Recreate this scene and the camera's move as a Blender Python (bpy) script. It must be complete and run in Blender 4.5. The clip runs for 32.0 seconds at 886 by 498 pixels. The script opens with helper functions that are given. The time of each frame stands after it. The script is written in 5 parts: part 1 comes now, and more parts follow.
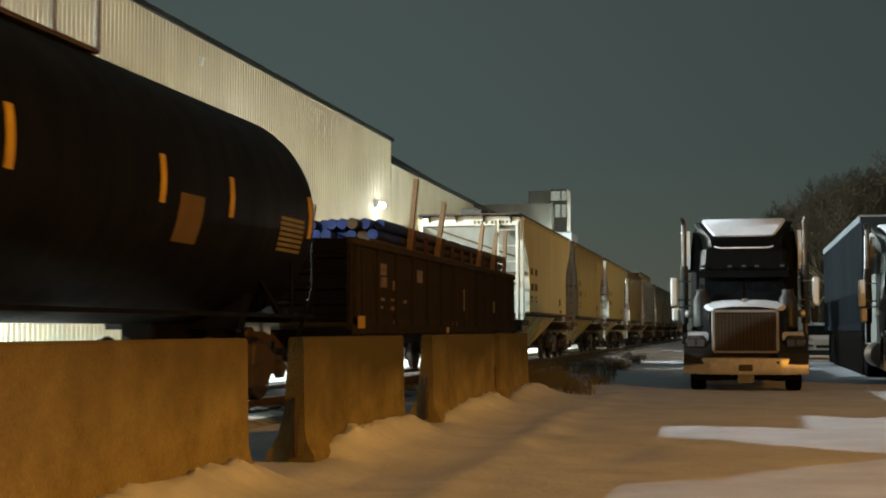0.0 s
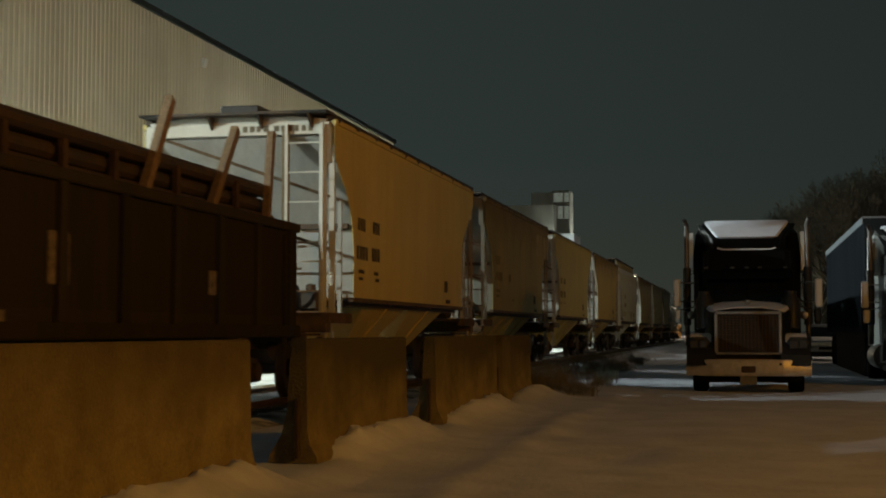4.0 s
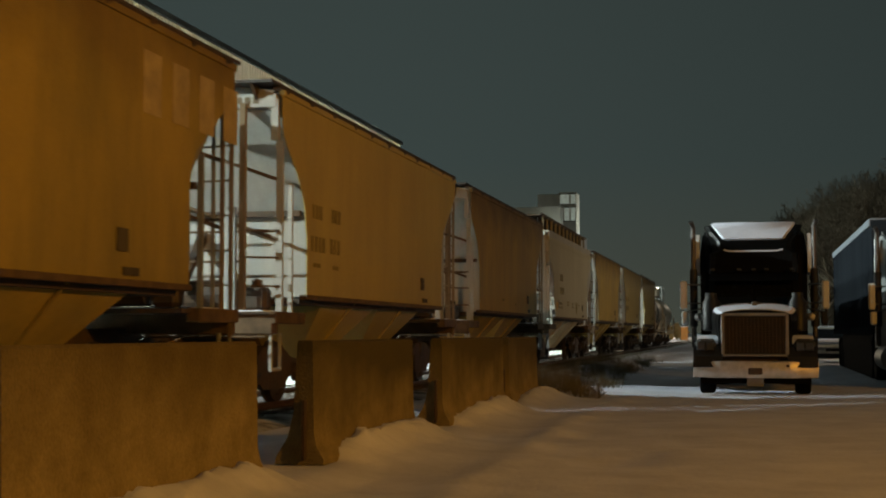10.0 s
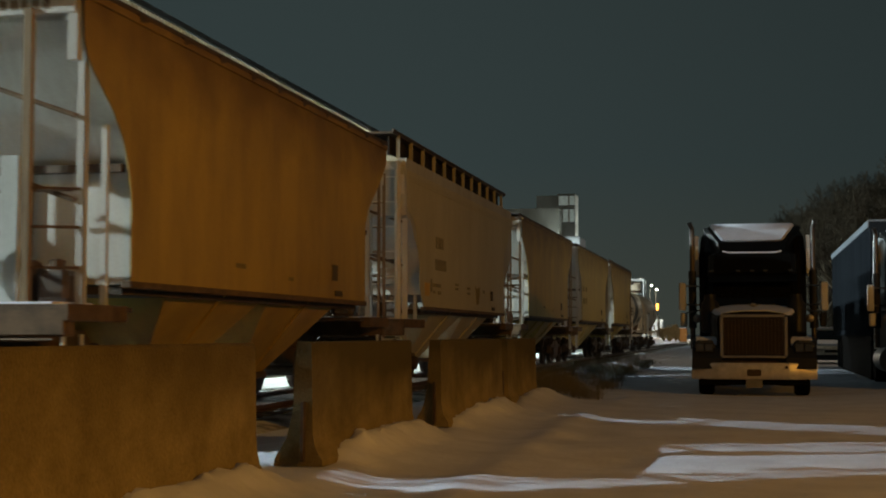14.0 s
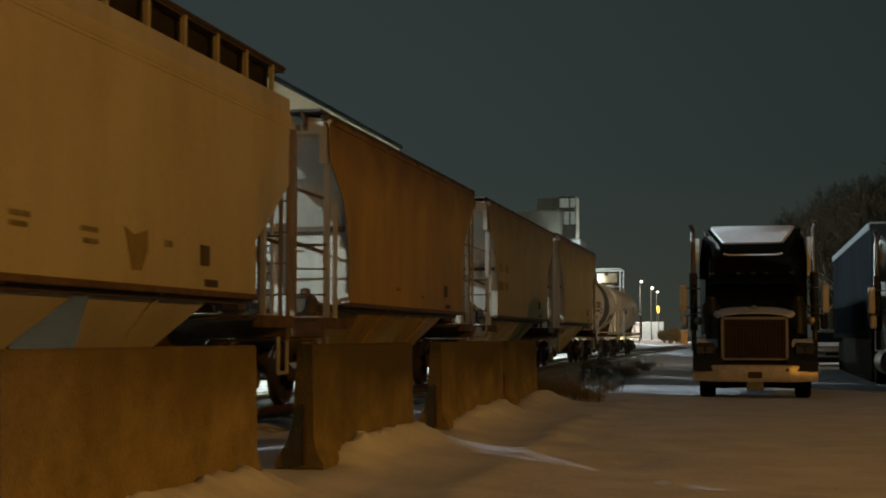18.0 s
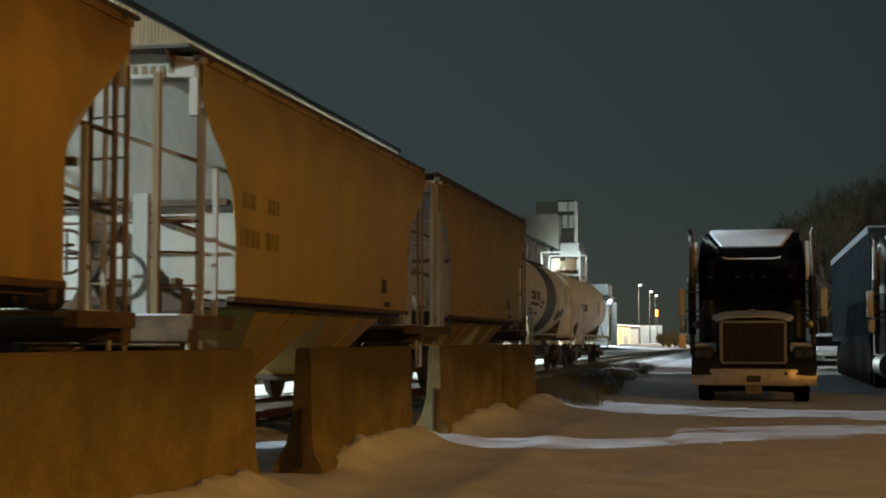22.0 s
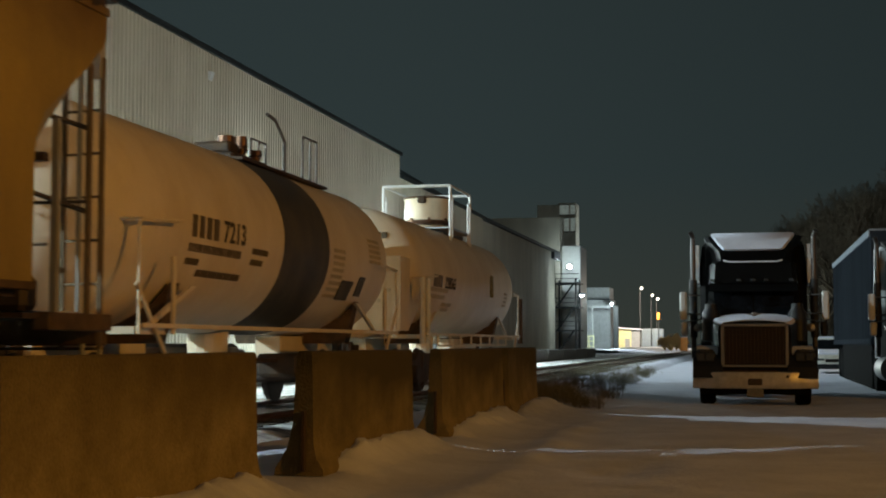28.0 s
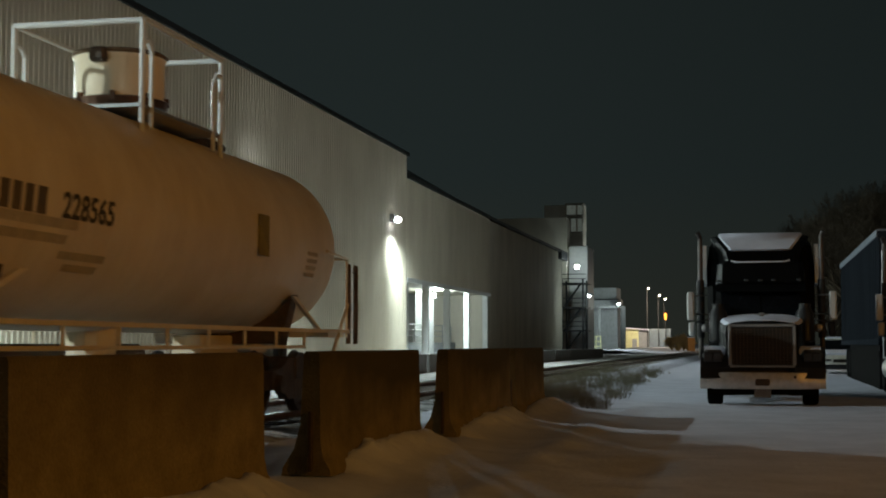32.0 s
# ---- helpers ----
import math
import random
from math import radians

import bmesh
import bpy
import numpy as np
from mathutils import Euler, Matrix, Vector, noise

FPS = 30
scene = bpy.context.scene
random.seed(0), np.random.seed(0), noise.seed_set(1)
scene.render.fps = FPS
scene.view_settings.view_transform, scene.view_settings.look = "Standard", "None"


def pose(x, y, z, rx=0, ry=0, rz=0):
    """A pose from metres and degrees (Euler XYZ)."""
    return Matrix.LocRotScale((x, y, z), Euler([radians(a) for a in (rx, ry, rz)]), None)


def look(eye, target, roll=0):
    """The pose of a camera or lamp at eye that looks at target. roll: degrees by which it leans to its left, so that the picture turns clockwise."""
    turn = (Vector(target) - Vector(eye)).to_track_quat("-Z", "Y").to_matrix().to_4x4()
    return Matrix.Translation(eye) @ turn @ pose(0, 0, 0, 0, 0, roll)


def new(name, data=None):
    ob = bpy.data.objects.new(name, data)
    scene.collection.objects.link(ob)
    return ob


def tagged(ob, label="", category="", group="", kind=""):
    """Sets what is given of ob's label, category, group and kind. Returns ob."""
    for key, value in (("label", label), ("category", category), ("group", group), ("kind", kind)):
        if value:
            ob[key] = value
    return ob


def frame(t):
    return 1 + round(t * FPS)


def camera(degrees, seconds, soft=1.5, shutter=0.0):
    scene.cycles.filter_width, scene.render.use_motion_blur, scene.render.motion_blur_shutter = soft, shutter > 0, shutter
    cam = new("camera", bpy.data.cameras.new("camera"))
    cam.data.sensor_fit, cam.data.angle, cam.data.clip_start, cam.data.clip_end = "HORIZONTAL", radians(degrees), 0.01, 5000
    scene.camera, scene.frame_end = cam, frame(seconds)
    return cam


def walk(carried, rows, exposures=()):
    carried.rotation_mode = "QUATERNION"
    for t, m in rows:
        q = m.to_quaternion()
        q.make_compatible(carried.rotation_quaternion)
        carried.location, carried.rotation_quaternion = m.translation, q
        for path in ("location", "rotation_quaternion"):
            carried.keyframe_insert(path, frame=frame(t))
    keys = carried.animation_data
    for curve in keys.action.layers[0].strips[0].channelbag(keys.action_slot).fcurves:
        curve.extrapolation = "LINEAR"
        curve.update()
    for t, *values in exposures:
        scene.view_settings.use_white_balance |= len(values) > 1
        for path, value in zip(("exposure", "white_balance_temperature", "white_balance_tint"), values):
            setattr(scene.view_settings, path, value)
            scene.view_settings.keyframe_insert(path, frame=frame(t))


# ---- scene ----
EYE = (0.0, 0.0, 1.15)
# seconds, tilt up, turn to the left
TURNS = [(0, 3.266, 11.817), (1, 3.285, 11.826), (2, 3.309, 11.863), (3, 3.319, 11.889), (4, 3.328, 11.923),
         (5, 3.346, 11.975), (6, 3.356, 12.017), (7, 3.368, 12.098), (8, 3.376, 12.184), (9, 3.382, 12.221),
         (10, 3.401, 12.184), (11, 3.433, 12.139), (12, 3.457, 12.102), (13, 3.460, 12.111), (14, 3.460, 12.137),
         (15, 3.477, 12.162), (16, 3.512, 12.191), (17, 3.532, 12.203), (18, 3.556, 12.170), (19, 3.591, 12.105),
         (20, 3.626, 12.056), (21, 3.661, 12.049), (22, 3.705, 12.113), (23, 3.748, 12.189), (24, 3.774, 12.190),
         (25, 3.798, 12.147), (26, 3.814, 12.141), (27, 3.829, 12.148), (28, 3.832, 12.170), (29, 3.833, 12.217),
         (30, 3.843, 12.298), (31, 3.844, 12.395), (32, 3.844, 12.456)]
# seconds, stops, kelvin, tint
EXPOSURES = [(0, 1.15, 6900, 10), (0.5, 0.88, 6800, 10), (1, 0.6, 6700, 10), (1.5, 0.2, 6600, 10), (2, -0.05, 6500, 10), (3, -0.2, 7100, 10), (4, -0.2, 7030, 10),
             (6, -0.1, 6900, 10), (7, -0.02, 6500, 10), (8, 0.1, 6630, 10), (9, 0.35, 6770, 10), (10, 0.5, 6900, 10), (11, 0.3, 6700, 10), (12, 0.0, 6500, 10),
             (13, 0.12, 6480, 10), (14, 0.2, 6450, 10), (17, 0.05, 6150, 10), (18, 0.05, 6800, 10), (19, 0.05, 6350, 10), (20, 0.02, 6750, 10), (22, 0.25, 6500, 10), (23, -0.1, 6370, 10),
             (24, 0.12, 6230, 10), (25, 0.2, 6100, 10), (28, -0.07, 6300, 10), (29, -0.5, 6700, 10), (30, -0.72, 6670, 10), (32, -1.05, 6600, 10)]

cam = camera(2 * math.degrees(math.atan(784 / 2500)), 32.0, soft=1.9, shutter=0.5)
walk(cam, [(t, pose(*EYE, 90 + up, 0, left)) for t, up, left in TURNS], EXPOSURES)

# ---- light: night sky glow, sodium lamp behind the camera, white wall lamps of the plant ----
world = bpy.data.worlds.new("night_sky")
scene.world = world
world.use_nodes = True
wn = world.node_tree
wn.nodes.clear()
w_out = wn.nodes.new("ShaderNodeOutputWorld")
w_bg = wn.nodes.new("ShaderNodeBackground")
w_ramp = wn.nodes.new("ShaderNodeValToRGB")
w_co = wn.nodes.new("ShaderNodeTexCoord")
w_sep = wn.nodes.new("ShaderNodeSeparateXYZ")
wn.links.new(w_co.outputs["Generated"], w_sep.inputs[0])
wn.links.new(w_sep.outputs["Z"], w_ramp.inputs[0])
w_ramp.color_ramp.elements[0].position, w_ramp.color_ramp.elements[0].color = 0.0, (0.039, 0.0445, 0.036, 1)
w_ramp.color_ramp.elements[1].position, w_ramp.color_ramp.elements[1].color = 0.45, (0.0205, 0.0295, 0.0295, 1)
mid = w_ramp.color_ramp.elements.new(0.12)
mid.color = (0.0265, 0.038, 0.0375, 1)
wn.links.new(w_ramp.outputs[0], w_bg.inputs[0])
# the glow fades away from the lit plant
w_side = wn.nodes.new("ShaderNodeMapRange")
w_side.interpolation_type = "SMOOTHSTEP"
w_side.inputs["From Min"].default_value, w_side.inputs["From Max"].default_value = -0.35, 0.3
w_side.inputs["To Min"].default_value, w_side.inputs["To Max"].default_value = 1.04, 0.68
wn.links.new(w_sep.outputs["X"], w_side.inputs["Value"])
wn.links.new(w_side.outputs[0], w_bg.inputs[1])
wn.links.new(w_bg.outputs[0], w_out.inputs[0])


def lamp(name, place, watts, colour, radius=0.12, aim=None, cone=150.0, edge=0.35):
    data = bpy.data.lights.new(name, "SPOT" if aim else "POINT")
    data.energy, data.color, data.shadow_soft_size = watts, colour, radius
    if aim:
        data.spot_size, data.spot_blend = radians(cone), edge
    ob = new(name, data)
    ob.matrix_world = look(place, aim) if aim else Matrix.Translation(place)
    return ob


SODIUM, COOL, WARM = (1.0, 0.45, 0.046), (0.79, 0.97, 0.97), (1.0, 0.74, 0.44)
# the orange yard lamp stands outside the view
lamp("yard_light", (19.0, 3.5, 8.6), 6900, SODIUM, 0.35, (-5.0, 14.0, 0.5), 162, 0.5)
lamp("yard_light", (15.0, 62.0, 9.0), 2000, WARM, 0.35, (-8.0, 70.0, 2.0), 150, 0.6)
WALL_X = -20.0
LAMP_YS = (-15.0, 7.9, 30.8, 53.75, 76.7)
for y in LAMP_YS:
    lamp("wall_light", (WALL_X + 0.5, y, 7.92), 20000 if y > 70 else 13500, COOL, 0.08, (WALL_X + 10.0, y, 0.8), 176, 0.7)
lamp("tower_light", (-18.6, 153.2, 9.65), 260, COOL, 0.25)
lamp("yard_lamp_light", (-17.9, 195.5, 6.6), 4600, COOL, 0.2)
lamp("yard_lamp_light", (-16.2, 147.0, 5.9), 450, COOL, 0.2)
for x, y in ((-21.9, 299), (-19.7, 299), (-19.7, 319)):
    lamp("street_light", (x + 0.5, y - 4, 10.6), 8000, (1.0, 0.86, 0.66), 0.3)
# added with no lamp head, hidden by the truck, to light the shrubs
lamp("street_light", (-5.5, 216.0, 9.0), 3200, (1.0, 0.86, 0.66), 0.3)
lamp("bay_light", (-21.6, 96.0, 4.4), 2600, COOL, 0.15)

# ---- materials ----
def material(name, colour, rough=0.7, metal=0.0, vary=0.25, scale=3.0, bump=0.15, fine=40.0, second=None, amount=0.5,
             stretch=(1, 1, 1), emit=0.0, coat=0.0, spec=0.25, grime=None, grit=3):
    """A worn surface: broad stains, fine grain and relief; second: the colour of stains or rust."""
    m = bpy.data.materials.new(name)
    m.use_nodes = True
    nt = m.node_tree
    b = nt.nodes["Principled BSDF"]
    b.inputs["Metallic"].default_value = metal
    b.inputs["Coat Weight"].default_value = coat
    b.inputs["Specular IOR Level"].default_value = spec
    co = nt.nodes.new("ShaderNodeTexCoord")
    mp = nt.nodes.new("ShaderNodeMapping")
    mp.inputs["Scale"].default_value = stretch
    nt.links.new(co.outputs["Object"], mp.inputs[0])
    info = nt.nodes.new("ShaderNodeObjectInfo")
    n1 = nt.nodes.new("ShaderNodeTexNoise")
    n1.inputs["Scale"].default_value, n1.inputs["Detail"].default_value, n1.inputs["Roughness"].default_value = scale, 6, 0.65
    n2 = nt.nodes.new("ShaderNodeTexNoise")
    n2.inputs["Scale"].default_value, n2.inputs["Detail"].default_value = fine, grit
    nt.links.new(mp.outputs[0], n1.inputs["Vector"])
    nt.links.new(co.outputs["Object"], n2.inputs["Vector"])
    ramp = nt.nodes.new("ShaderNodeValToRGB")
    lo, hi = ramp.color_ramp.elements
    lo.position, hi.position = 0.5 - 0.3 * amount, 0.62
    other = second or [c * (1 - vary) for c in colour]
    lo.color, hi.color = (*other, 1), (*colour, 1)
    nt.links.new(n1.outputs["Fac"], ramp.inputs[0])
    base = ramp.outputs[0]
    if grime:
        # run-off from the upper edge: heights between which it thins out, and its colour
        z = nt.nodes.new("ShaderNodeSeparateXYZ")
        nt.links.new(co.outputs["Object"], z.inputs[0])
        drip = nt.nodes.new("ShaderNodeTexNoise")
        drip.inputs["Scale"].default_value, drip.inputs["Detail"].default_value = 2.6, 7
        dm = nt.nodes.new("ShaderNodeMapping")
        dm.inputs["Scale"].default_value = (1.3, 0.5, 0.7)
        nt.links.new(co.outputs["Object"], dm.inputs[0])
        nt.links.new(dm.outputs[0], drip.inputs["Vector"])
        add = nt.nodes.new("ShaderNodeMath")
        add.operation = "MULTIPLY_ADD"
        add.inputs[1].default_value = 1.1
        nt.links.new(drip.outputs["Fac"], add.inputs[0])
        nt.links.new(z.outputs["Z"], add.inputs[2])
        fade = nt.nodes.new("ShaderNodeMapRange")
        fade.inputs["From Min"].default_value, fade.inputs["From Max"].default_value = grime[0] + 0.35, grime[1] + 0.45
        fade.inputs["To Max"].default_value = 0.9
        nt.links.new(add.outputs[0], fade.inputs["Value"])
        dirty = nt.nodes.new("ShaderNodeMix")
        dirty.data_type = "RGBA"
        nt.links.new(fade.outputs[0], dirty.inputs["Factor"])
        nt.links.new(base, dirty.inputs["A"])
        dirty.inputs["B"].default_value = (*grime[2], 1)
        base = dirty.outputs["Result"]
    grain = nt.nodes.new("ShaderNodeMix")
    grain.data_type, grain.blend_type = "RGBA", "MULTIPLY"
    grain.inputs["Factor"].default_value = min(1.0, vary * 1.2)
    nt.links.new(base, grain.inputs["A"])
    g2 = nt.nodes.new("ShaderNodeMapRange")
    g2.inputs["To Min"].default_value, g2.inputs["To Max"].default_value = 0.5, 1.25
    nt.links.new(n2.outputs["Fac"], g2.inputs["Value"])
    nt.links.new(g2.outputs[0], grain.inputs["B"])
    hue = nt.nodes.new("ShaderNodeHueSaturation")
    r = nt.nodes.new("ShaderNodeMapRange")
    r.inputs["To Min"].default_value, r.inputs["To Max"].default_value = 1 - vary * 0.3, 1 + vary * 0.3
    nt.links.new(info.outputs["Random"], r.inputs["Value"])
    nt.links.new(r.outputs[0], hue.inputs["Value"])
    nt.links.new(grain.outputs["Result"], hue.inputs["Color"])
    nt.links.new(hue.outputs[0], b.inputs["Base Color"])
    rr = nt.nodes.new("ShaderNodeMapRange")
    rr.inputs["To Min"].default_value, rr.inputs["To Max"].default_value = max(0.03, rough - 0.12), min(1, rough + 0.12)
    nt.links.new(n1.outputs["Fac"], rr.inputs["Value"])
    nt.links.new(rr.outputs[0], b.inputs["Roughness"])
    if bump:
        bp = nt.nodes.new("ShaderNodeBump")
        bp.inputs["Strength"].default_value, bp.inputs["Distance"].default_value = bump, 0.02
        nt.links.new(n2.outputs["Fac"], bp.inputs["Height"])
        nt.links.new(bp.outputs[0], b.inputs["Normal"])
    if emit:
        b.inputs["Emission Color"].default_value = (*colour, 1)
        b.inputs["Emission Strength"].default_value = emit
    return m


STREAK = (1.2, 1.2, 0.12)
SNOW = material("snow", (0.67, 0.68, 0.78), 0.75, vary=0.10, scale=1.1, bump=0.5, fine=16, second=(0.49, 0.50, 0.59), amount=0.8, spec=0.15, grit=7)
CONCRETE = material("stained_concrete", (0.36, 0.285, 0.145), 0.85, vary=0.6, scale=3.2, bump=1.0, fine=46, second=(0.22, 0.165, 0.075), stretch=(2.0, 1.0, 1.1), amount=0.8, spec=0.1, grime=(0.55, 1.15, (0.12, 0.09, 0.04)), grit=8)
CONCRETE_DARK = material("sooty_concrete", (0.31, 0.24, 0.115), 0.85, vary=0.6, scale=3.2, bump=1.0, fine=46, second=(0.18, 0.14, 0.065), stretch=(2.0, 1.0, 1.1), amount=0.8, spec=0.1, grime=(0.4, 0.95, (0.07, 0.058, 0.026)), grit=8)
STEEL = material("dark_grimy_steel", (0.055, 0.045, 0.038), 0.6, 0.2, scale=4, second=(0.09, 0.055, 0.03))
RAILSTEEL = material("rusty_rail", (0.16, 0.09, 0.06), 0.45, 0.7, scale=6, second=(0.09, 0.05, 0.03))
TIE = material("tarred_wood", (0.075, 0.055, 0.04), 0.85, scale=4, stretch=(0.4, 3, 3))
BALLAST = material("snowy_ballast", (0.60, 0.60, 0.60), 0.95, vary=0.4, scale=1.8, bump=1.0, fine=25, second=(0.10, 0.09, 0.085), amount=0.3)
WHEEL = material("worn_wheel_steel", (0.06, 0.045, 0.038), 0.55, 0.4, scale=8)
BLACK = material("black_tank_paint_end_shade", (0.005, 0.0045, 0.004), 0.5, vary=0.3, scale=2.0, second=(0.010, 0.008, 0.006), stretch=STREAK, spec=0.06)
GONDOLA = material("sooty_gondola_paint", (0.036, 0.032, 0.025), 0.85, vary=0.5, scale=2.5, second=(0.048, 0.036, 0.024), stretch=STREAK, spec=0.02)
WHITE = material("white_grimy_paint", (0.66, 0.65, 0.60), 0.55, vary=0.2, scale=3, second=(0.42, 0.38, 0.31), stretch=STREAK)
TANKWHITE = material("cream_tank_paint", (0.82, 0.71, 0.54), 0.5, vary=0.16, scale=1.4, second=(0.70, 0.58, 0.41), stretch=(0.8, 0.8, 0.4), bump=0.05)
TANKBAND = material("spilled_black_band", (0.115, 0.10, 0.062), 0.5, vary=0.45, scale=1.6, second=(0.05, 0.044, 0.028), stretch=(1, 1, 0.6), bump=0.1)
LETTER = material("worn_dark_lettering", (0.085, 0.07, 0.05), 0.7, bump=0)
FADED = material("faded_lettering", (0.25, 0.20, 0.085), 0.7, bump=0)
CHALKY = material("chalky_pale_marks", (0.26, 0.20, 0.155), 0.8, vary=0.5, scale=9, second=(0.10, 0.075, 0.055), bump=0)
FADED3 = material("almost_faded_lettering", (0.26, 0.205, 0.075), 0.7, bump=0)
FADED2 = material("half_faded_lettering", (0.15, 0.115, 0.07), 0.6, bump=0)
TANKFADE = material("faded_tank_lettering", (0.58, 0.49, 0.34), 0.6, bump=0)
ROADSIDE = material("trodden_old_snow", (0.66, 0.65, 0.62), 0.9, vary=0.3, scale=0.9, bump=0.8, fine=20, second=(0.36, 0.35, 0.33), amount=0.3)
OLIVE = material("olive_placard", (0.34, 0.25, 0.05), 0.6, vary=0.3, bump=0)
PALE = material("pale_overpaint", (0.43, 0.335, 0.18), 0.7, vary=0.3, bump=0)
ORANGE = material("amber_reflective_sheet", (0.62, 0.36, 0.02), 0.4, bump=0)
BLUE = material("blue_plastic_wrap", (0.022, 0.04, 0.15), 0.5, vary=0.4, scale=7, second=(0.012, 0.014, 0.04), amount=0.9, spec=0.1)
LUMBER = material("weathered_lumber", (0.26, 0.17, 0.10), 0.8, vary=0.35, scale=5, stretch=(4, 0.4, 4))
DARKTIMBER = material("soot_dark_timber", (0.10, 0.06, 0.035), 0.85, vary=0.4, scale=5)
REDWRAP = material("red_brown_timber", (0.09, 0.035, 0.028), 0.75, scale=5)
SIDING = material("cream_ribbed_siding", (0.72, 0.66, 0.54), 0.5, vary=0.15, scale=0.5, bump=0.05, second=(0.62, 0.56, 0.45), stretch=(1, 1, 0.3))
SIDING2 = material("grey_ribbed_siding", (0.66, 0.62, 0.52), 0.6, vary=0.2, scale=0.5, bump=0.05, stretch=(1, 1, 0.3))
FLASH = material("dark_roof_flashing", (0.04, 0.045, 0.05), 0.5, 0.4, scale=3)
GALV = material("galvanised_steel", (0.42, 0.43, 0.43), 0.45, 0.7, vary=0.2, scale=6)
POLEGREY = material("dull_grey_pole_paint", (0.035, 0.036, 0.036), 0.6, vary=0.2, scale=4)
CABINET = material("orange_cabinet_paint", (0.50, 0.22, 0.05), 0.5, vary=0.2, scale=2)
SHRUB = material("tan_shrub_twigs", (0.50, 0.34, 0.15), 0.9, vary=0.3, scale=2, bump=0)
POSTWHITE = material("white_painted_steel", (0.74, 0.75, 0.74), 0.5, vary=0.1, scale=3)
GREYPANEL = material("grey_panel", (0.30, 0.31, 0.31), 0.7, vary=0.2, scale=2)
YELLOWBLD = material("pale_yellow_siding", (0.70, 0.68, 0.36), 0.7, vary=0.15, scale=1)
BLUEGREY = material("blue_grey_steel", (0.20, 0.24, 0.27), 0.6, 0.1, vary=0.2, scale=1.5)
TRUCKPAINT = material("black_truck_paint", (0.004, 0.004, 0.004), 0.5, vary=0.2, scale=3, bump=0.02, coat=0.0, spec=0.07)
BUMPERCHROME = material("dulled_bumper_chrome", (0.62, 0.58, 0.54), 0.42, 0.55, vary=0.15, scale=6, bump=0.03, second=(0.45, 0.42, 0.38))
PIPE = material("dull_exhaust_steel", (0.10, 0.09, 0.085), 0.45, 0.8, vary=0.2, scale=5, bump=0.03)
GREYFENDER = material("grey_fender_paint", (0.014, 0.014, 0.015), 0.45, vary=0.2, scale=3, bump=0.02, coat=0.1)
CHROME = material("salted_chrome", (0.30, 0.29, 0.28), 0.5, 1.0, vary=0.15, scale=5, bump=0.03)
GLASS = material("dark_glass", (0.006, 0.007, 0.009), 0.05, bump=0)
RUBBER = material("tyre_rubber", (0.005, 0.005, 0.005), 0.9, scale=10, bump=0.4, spec=0.02)
GRILL = material("grille_mesh", (0.03, 0.025, 0.02), 0.4, 0.6, scale=20)
TRAILER = material("dark_blue_trailer_skin", (0.024, 0.028, 0.034), 0.5, 0.0, vary=0.25, scale=1.5, stretch=STREAK, spec=0.0)
TRAILERTOP = material("aluminium_rail", (0.22, 0.24, 0.27), 0.8, 0.0, scale=3, spec=0.0)
BARK = material("dark_bark", (0.065, 0.05, 0.032), 0.9, scale=6)
WEED = material("dry_weed_stalks", (0.175, 0.155, 0.10), 0.9, vary=0.4, scale=5, bump=0)
LAMPGLOW = material("lamp_lens", (0.85, 0.95, 1.0), 0.4, bump=0, vary=0.0, emit=60)
WARMGLOW = material("street_lamp_lens", (1.0, 0.86, 0.66), 0.4, bump=0, vary=0.0, emit=40)
AMBERGLOW = material("amber_signal_lens", (1.0, 0.35, 0.05), 0.4, bump=0, vary=0.0, emit=1.2)
BAYWALL = material("white_bay_panel", (0.46, 0.47, 0.46), 0.6, vary=0.1, scale=1)


def paint(name, colour, rust, amount=0.6, drips=None):
    return material(name, colour, 0.55, vary=0.25, scale=1.6, second=rust, stretch=(1.0, 0.55, 0.16), amount=amount, bump=0.12, fine=30, grime=(3.5, 4.4, drips) if drips else None)


